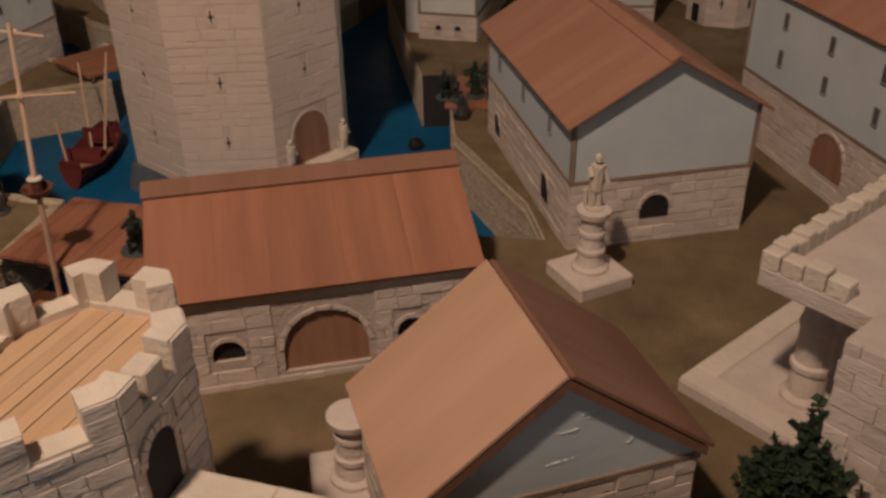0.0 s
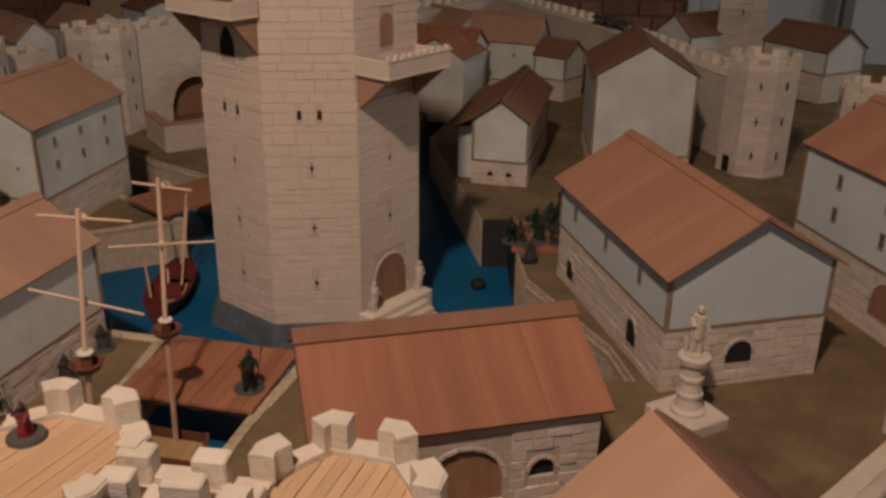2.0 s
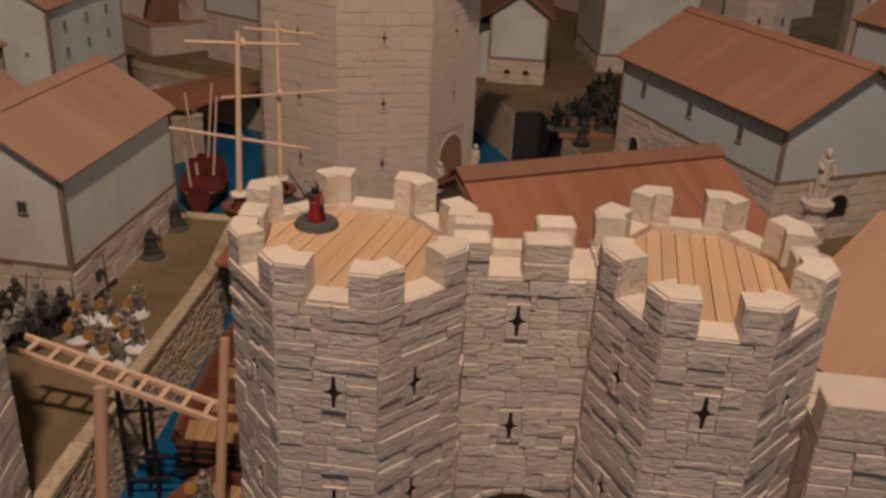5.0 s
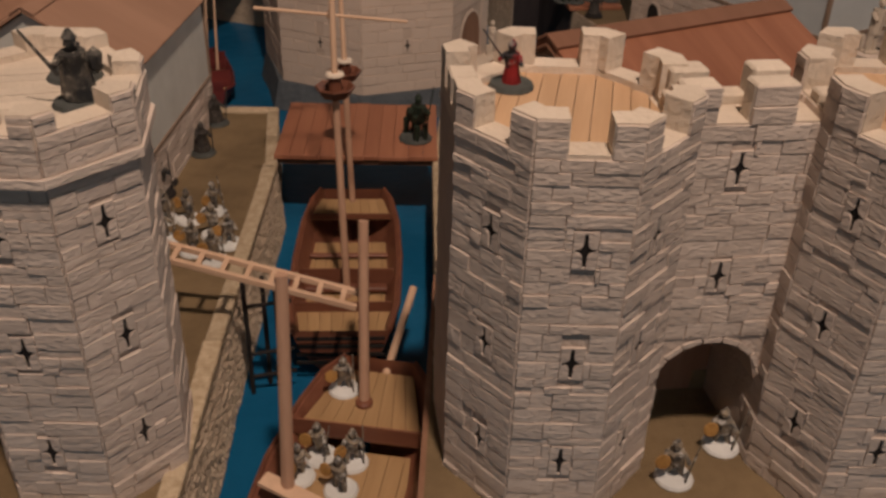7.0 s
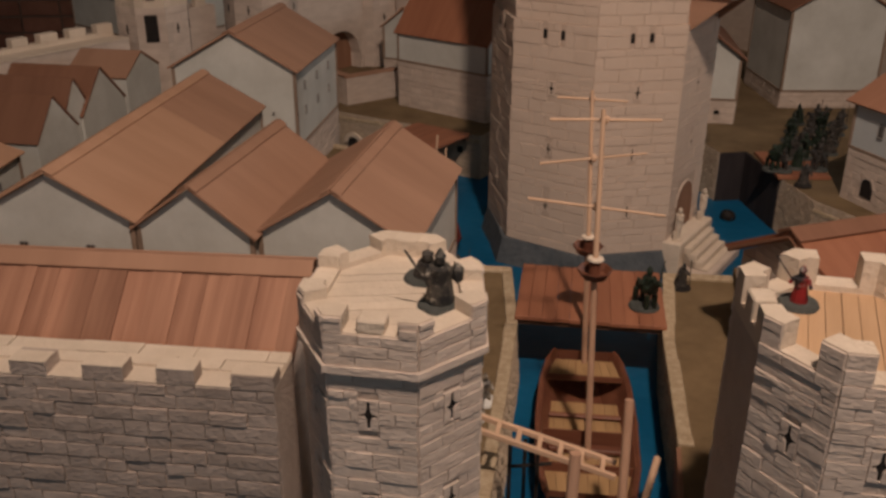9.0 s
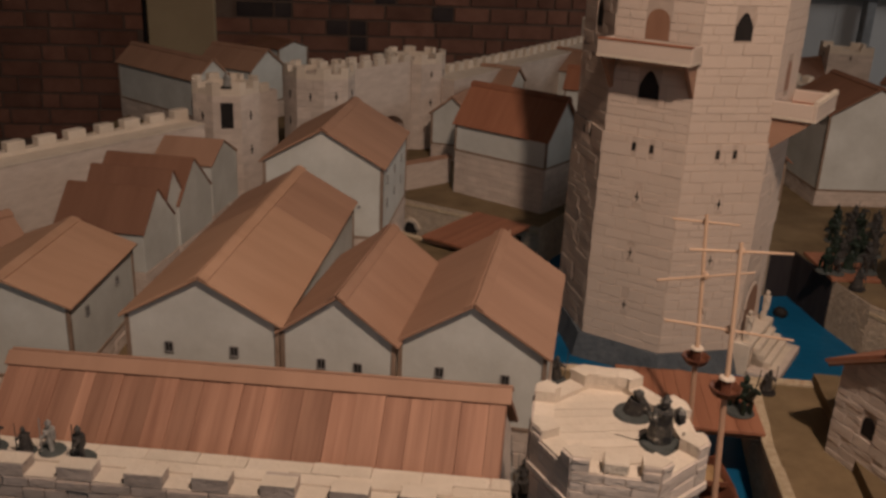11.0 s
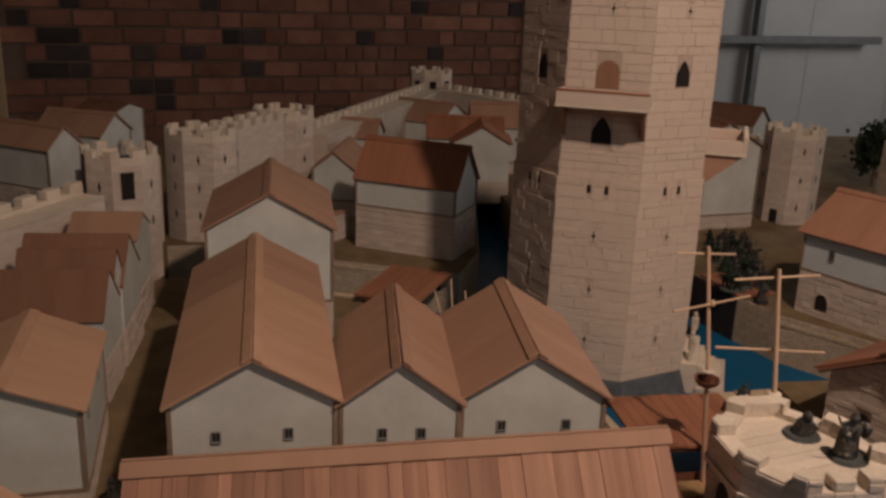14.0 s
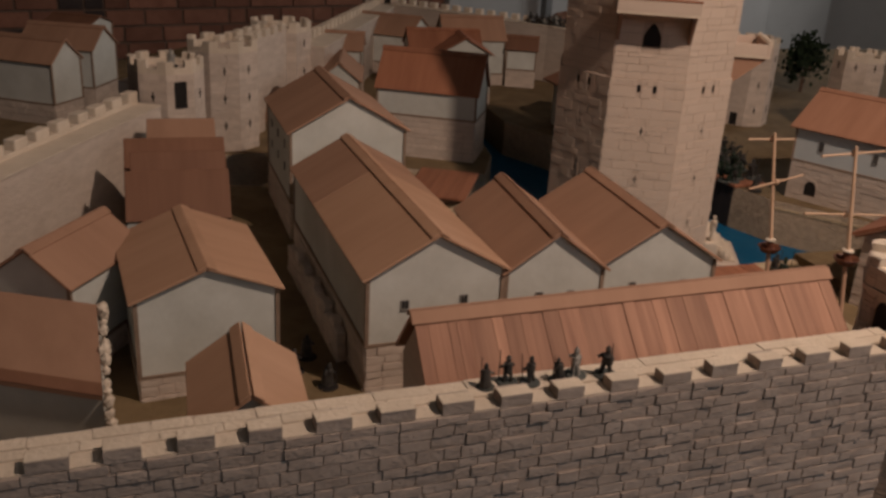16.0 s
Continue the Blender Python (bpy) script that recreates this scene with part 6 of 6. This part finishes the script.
# a low rubble ledge along the street side of the broad house, and a ruined wall end
def rubble_ledge(name, label, p, q, h, thick, seed, ragged=0.3):
    own = thing(name, face_frame(p, q), label, "wall")
    l = math.dist(p, q)
    rnd = random.Random(seed)
    x = 0.0
    while x < l:
        w = min(rnd.uniform(0.016, 0.03), l - x + 1e-4)
        z, top = -0.002, h * (1 - ragged * rnd.random())
        while z < top - 0.004:
            e = min(z + rnd.uniform(0.010, 0.015), top)
            part("stone", Shape().box(x, x + w - 0.0004, rnd.uniform(-0.001, 0.001), thick + rnd.uniform(-0.001, 0.001), z, e - 0.0003, c=0.0014), STONE, own)
            z = e
        x += w
    return own


rubble_ledge("stone_ledge", "low cream stone ledge along the plastered house", (-1.335, 1.02), (-1.310, 0.70), 0.058, 0.013, 2)
door_face = octagon(0.153, 20.5)
door_frame = pose(-0.649, 1.211, 0) @ face_frame(door_face[6], door_face[7]) @ Matrix.Translation((math.dist(door_face[6], door_face[7]) / 2, 0, 0))
for u, z in ((-0.050, -0.022), (0.050, -0.022)):
    solo("statue", st, STONE_TOP, door_frame @ Matrix.Translation((u, -0.014, z)) @ Matrix.Scale(0.75, 4), "small pale stone statue beside the keep door", "statue", "statues at the keep door")

# ---- figures: each one plain painted casting ----


def figure(kind, seed, body, base):
    rnd = random.Random(seed)
    s = Shape()
    s.lathe([(0.0125, 0), (0.0128, 0.001), (0.0115, 0.003), (0.003, 0.0032)], I4, 14)
    nb = len(s.f)
    if kind == "rider":
        s.v, s.f = [], []
        s.lathe([(0.0135, 0), (0.014, 0.001), (0.0125, 0.003), (0.003, 0.0032)], I4, 14)
        nb = len(s.f)
        for x in (-0.004, 0.004):
            for y in (-0.009, 0.009):
                s.tube((x, y * 1.1, 0.003), (x * 0.9, y, 0.016), 0.0018, 0.0028, 6)
        s.ball((0, 0, 0.019), 0.0065, (0.9, 2.0, 0.95), seed, 0.06)
        s.tube((0, -0.010, 0.021), (0, -0.016, 0.031), 0.0042, 0.003, 7).ball((0, -0.0185, 0.031), 0.003, (0.9, 1.9, 1), seed, 0.1)
        s.tube((0, 0.012, 0.022), (0, 0.017, 0.010), 0.002, 0.001, 5)
        up, f = 0.019, 0.9
    else:
        up, f = 0.003, 1.0
        for x in (-0.003, 0.003):
            s.tube((x * 1.4, rnd.uniform(-0.003, 0.003), 0.003), (x * 0.8, 0, 0.016), 0.0019, 0.0028, 6)
        up = 0.014
    shield_faces = []
    if kind == "king":
        s.v, s.f = [], []
        s.lathe([(0.0155, 0), (0.016, 0.001), (0.0145, 0.0042), (0.003, 0.0044)], I4, 16)
        nb = first = len(s.f)
        s.tube((0, 0, 0.004), (0, 0, 0.017), 0.0070, 0.0046, 10)
        shield_faces = range(first, len(s.f))
        s.tube((-0.006, -0.004, 0.022), (-0.020, -0.006, 0.040), 0.0008, 0.0005, 5)
    lean = rnd.uniform(-0.002, 0.002)
    s.tube((0, 0, up), (lean, -0.001, up + 0.0105), 0.0048, 0.0056, 8)
    s.ball((lean, -0.001, up + 0.0148), 0.0032, (1, 1, 1.15), seed, 0.08)
    s.tube((lean, -0.001, up + 0.0165), (lean, -0.001, up + 0.0205), 0.0034, 0.0008, 7)
    s.tube((0.005 + lean, 0, up + 0.009), (0.008, -0.005, up + 0.004), 0.0019, 0.0016, 6)
    s.tube((-0.005 + lean, 0, up + 0.009), (-0.008, -0.005, up + 0.006), 0.0019, 0.0016, 6)
    if kind in ("spear", "rider") or kind not in ("king", "knight") and rnd.random() < 0.4:
        a = rnd.uniform(-0.006, 0.006)
        s.tube((0.008 - a * 0.3, -0.006, up - 0.010), (0.008 + a, -0.005, up + 0.026), 0.0007, 0.0005, 5)
    if kind in ("shield", "spear"):
        first = len(s.f)
        s.lathe([(0.0005, -0.001), (0.0054, 0.0), (0.0048, 0.001)], Matrix.Translation((-0.009, -0.006, up + 0.004)) @ pose(0, 0, 0, 75, 0, 20), 10)
        shield_faces = range(first, len(s.f))
    if kind == "bust":
        keep_base = s.f[:nb]
        s.v, s.f = s.v[: 1 + max(max(f) for f in keep_base)], keep_base
        s.tube((0, 0, 0.003), (0.001, -0.001, 0.012), 0.0072, 0.005, 9).ball((0.001, -0.002, 0.0155), 0.0042, (1, 1, 1.1), seed, 0.1)
        s.tube((0.005, 0, 0.011), (0.008, -0.006, 0.006), 0.002, 0.0016, 6)
    if kind == "knight":
        s.tube((0, 0.002, 0.004), (lean, 0.001, up + 0.010), 0.0078, 0.0058, 9)
        s.tube((-0.007, -0.004, 0.016), (-0.019, -0.003, 0.036), 0.0011, 0.0006, 5)
        s.ball((0.0085, -0.003, up + 0.007), 0.0052, (0.7, 1, 1.3), seed, 0.12)
    if kind == "cloak":
        s.tube((0, 0.002, 0.004), (lean, 0.001, up + 0.012), 0.0085, 0.005, 9)
    me = mesh_of(s, "figure", body)
    me.materials.append(base)
    me.materials.append(SHIELD if body is FIG_OCHRE else RED_COAT if kind == "king" else body)
    for i in shield_faces:
        me.polygons[i].material_index = 2
    for i in range(nb):
        me.polygons[i].material_index = 1
    return me


FIGS = {}


def put(kind, mat, base, x, y, z, turn, label, group, scale=1.0):
    seed = int(abs(x * 1000 + y * 313)) % 4
    key = (kind, mat.name, base.name, seed)
    if key not in FIGS:
        FIGS[key] = figure(kind, seed, mat, base)
    ob = new("figurine", FIGS[key])
    ob.matrix_basis = pose(x, y, z, 0, 0, turn) @ Matrix.Scale(scale, 4)
    return tagged(ob, label, "figurine", group)


rnd = random.Random(77)
OCH = "small painted soldier figurine with ochre shield on a pale round base"
for n, (x, y) in enumerate(((-0.795, 0.589), (-0.764, 0.571), (-0.752, 0.601), (-0.763, 0.644), (-0.781, 0.627), (-0.804, 0.626), (-0.735, 0.585), (-0.742, 0.556))):
    put(("shield", "spear")[n % 2], FIG_OCHRE, BASE_WHITE, x, y, 0.0, rnd.uniform(-60, 60), OCH, "soldiers on the quay")
DRK = "small dark armoured soldier figurine on a black base"
for n in range(36):
    x, y = -0.826 - 0.026 * (n % 6) + rnd.uniform(-0.006, 0.006), 0.572 + 0.025 * (n // 6) + rnd.uniform(-0.006, 0.006)
    if y > 0.62 and x < -0.90 or y > 0.630 and x < -0.86 and n % 2:
        continue
    put(("shield", "spear", "foot", "cloak")[n % 4], (FIG_DARK, FIG_GREY, FIG_DARK)[n % 3], BLACK, x, y, 0.0, rnd.uniform(-70, 70), DRK, "dark troop on the quay", 1.15)
for x, y in ((-0.841, 0.783), (-0.834, 0.849)):
    put("foot", FIG_DARK, BLACK, x, y, 0.0, 40, DRK, "watchmen on the quay")
BM = "small painted crewman figurine on a pale round base"
for x, y, z in ((-0.618, 0.440, -0.044), (-0.629, 0.377, -0.056), (-0.643, 0.356, -0.056), (-0.611, 0.344, -0.056), (-0.606, 0.372, -0.056)):
    put("shield", FIG_OCHRE, BASE_WHITE, x, y, z, rnd.uniform(-60, 60), BM, "soldiers in the boat")
for x, y in ((-0.391, 0.308), (-0.353, 0.339)):
    put("shield", FIG_OCHRE, BASE_WHITE, x, y, 0.0, rnd.uniform(-30, 30), OCH, "guards at the gate")
put("king", FIG_RED, BASE_DARK, -0.507, 0.377, 0.2365, -20, "king figurine in red coat on a dark round base", "tower figures", 0.84)
put("knight", FIG_KNIGHT, BASE_DARK, -0.733, 0.322, 0.2415, 20, "dark armoured knight figurine on the tower top", "tower figures", 1.2)
put("bust", FIG_DARK, BASE_DARK, -0.750, 0.360, 0.2415, 20, "crouching dark figurine on a broad base on the tower top", "tower figures", 1.2)
for x, y in ((-0.803, 0.774), (-0.806, 0.855)):
    put("cloak", FIG_DARK, BASE_DARK, x, y, 0.0, 40, "dark cloaked figurine on the western quay", "quay figures", 1.1)
put("rider", FIG_GREEN, BASE_DARK, -0.575, 0.806, 0.0095, 30, "dark green mounted figurine on the bridge end", "bridge figures", 1.35)
put("cloak", FIG_DARK, BLACK, -0.527, 0.886, 0.0, 30, "dark cloaked figurine at the bridge end", "bridge figures")
for n, (x, y) in enumerate(((-1.258, 0.283), (-1.238, 0.287), (-1.219, 0.284), (-1.194, 0.284), (-1.176, 0.289), (-1.150, 0.284))):
    put(("cloak", "foot", "foot")[n % 3], FIG_GREY if n == 4 else FIG_DARK, BASE_DARK, x, y, 0.1956, 150 + 30 * n, "dark figurine standing on the wall walk", "guards on the wall", (0.66, 0.76, 0.72, 0.64, 0.8, 0.86)[n])
for n in range(24):
    f = n // 4 / 5
    x, y = -0.358 + 0.10 * f + 0.024 * (n % 4) + rnd.uniform(-0.008, 0.008), 1.325 + 0.30 * f + rnd.uniform(-0.012, 0.012)
    put(("rider", "spear", "cloak")[n % 3], (FIG_GREEN, FIG_DARK)[n % 2], BASE_DARK, x, y, EAST_Z + (0.0065 if y < 1.415 else 0.0), rnd.uniform(-80, 80), "dark green figurine by the quay platform", "dark troop by the platform", 1.15)
put("cloak", FIG_DARK, BLACK, -0.318, 1.262, EAST_Z + 0.001, 10, "dark cloaked figurine on the quay edge", "bridge figures", 1.1)
for x, y in ((-1.366, 0.685), (-1.330, 0.640), (-1.345, 0.72)):
    put("cloak", FIG_DARK, BLACK, x, y, 0.0, 30, DRK, "watchmen in the street")
for n in range(8):
    put("spear", FIG_DARK, BLACK, -0.365 + 0.014 * n, 2.53 - 0.016 * n, 0.192, 0, "tiny dark figurine on the far wall", "guards on the far wall")
put("cloak", FIG_GREY, BLACK, -1.50, 1.47, 0.238, 20, "grey figurine on a far tower top", "tower figures")

# ---- trees ----


def tree(label, x, y, z, h, r, seed, tall=1.1):
    own = thing("tree", pose(x, y, z), label, "tree")
    rnd = random.Random(seed)
    t = Shape().tube((0, 0, 0), (0.002, 0.001, h * 0.55), 0.006, 0.003, 7)
    limbs = []
    for _ in range(10):
        a, zz = rnd.uniform(0, 6.28), h * rnd.uniform(0.12, 0.6)
        e = (r * 0.7 * math.cos(a), r * 0.7 * math.sin(a), zz + h * rnd.uniform(0.1, 0.3))
        t.tube((0.001, 0, zz), e, 0.002, 0.001, 5)
        limbs.append(e)
    part("trunk", t, DARKWOOD, own)
    crown = Shape()
    for _ in range(1000):
        c = Vector(rnd.choice(limbs)) if rnd.random() < 0.7 else Vector((0, 0, h * 0.75))
        p = c + Vector((rnd.gauss(0, 1), rnd.gauss(0, 1), rnd.gauss(0, tall))) * r * 0.30
        q = Matrix.Translation(p) @ Euler((rnd.uniform(0, 6), rnd.uniform(0, 6), rnd.uniform(0, 6))).to_matrix().to_4x4()
        a = rnd.uniform(0.003, 0.006) * max(1.0, h / 0.13)
        crown.add([(-a, -a * 0.6, 0), (a, -a * 0.5, 0.001), (a * 0.7, a * 0.6, 0), (-a * 0.5, a * 0.7, -0.001)], [(0, 1, 2, 3)], q)
        crown.add([(0, -a * 0.6, -a), (0, a * 0.5, -a * 0.8), (0.001, a * 0.6, a), (0, -a * 0.5, a * 0.8)], [(0, 1, 2, 3)], q)
    part("crown", crown, LEAF, own)


tree("dark green model tree beside the stone portico", 0.150, 0.605, 0.014, 0.088, 0.029, 1)
tree("low dark green bush by the portico", 0.110, 0.592, 0.014, 0.05, 0.018, 2)
tree("tall dark model tree by the far wall", 0.515, 2.26, 0.014, 0.185, 0.058, 3, 1.35)
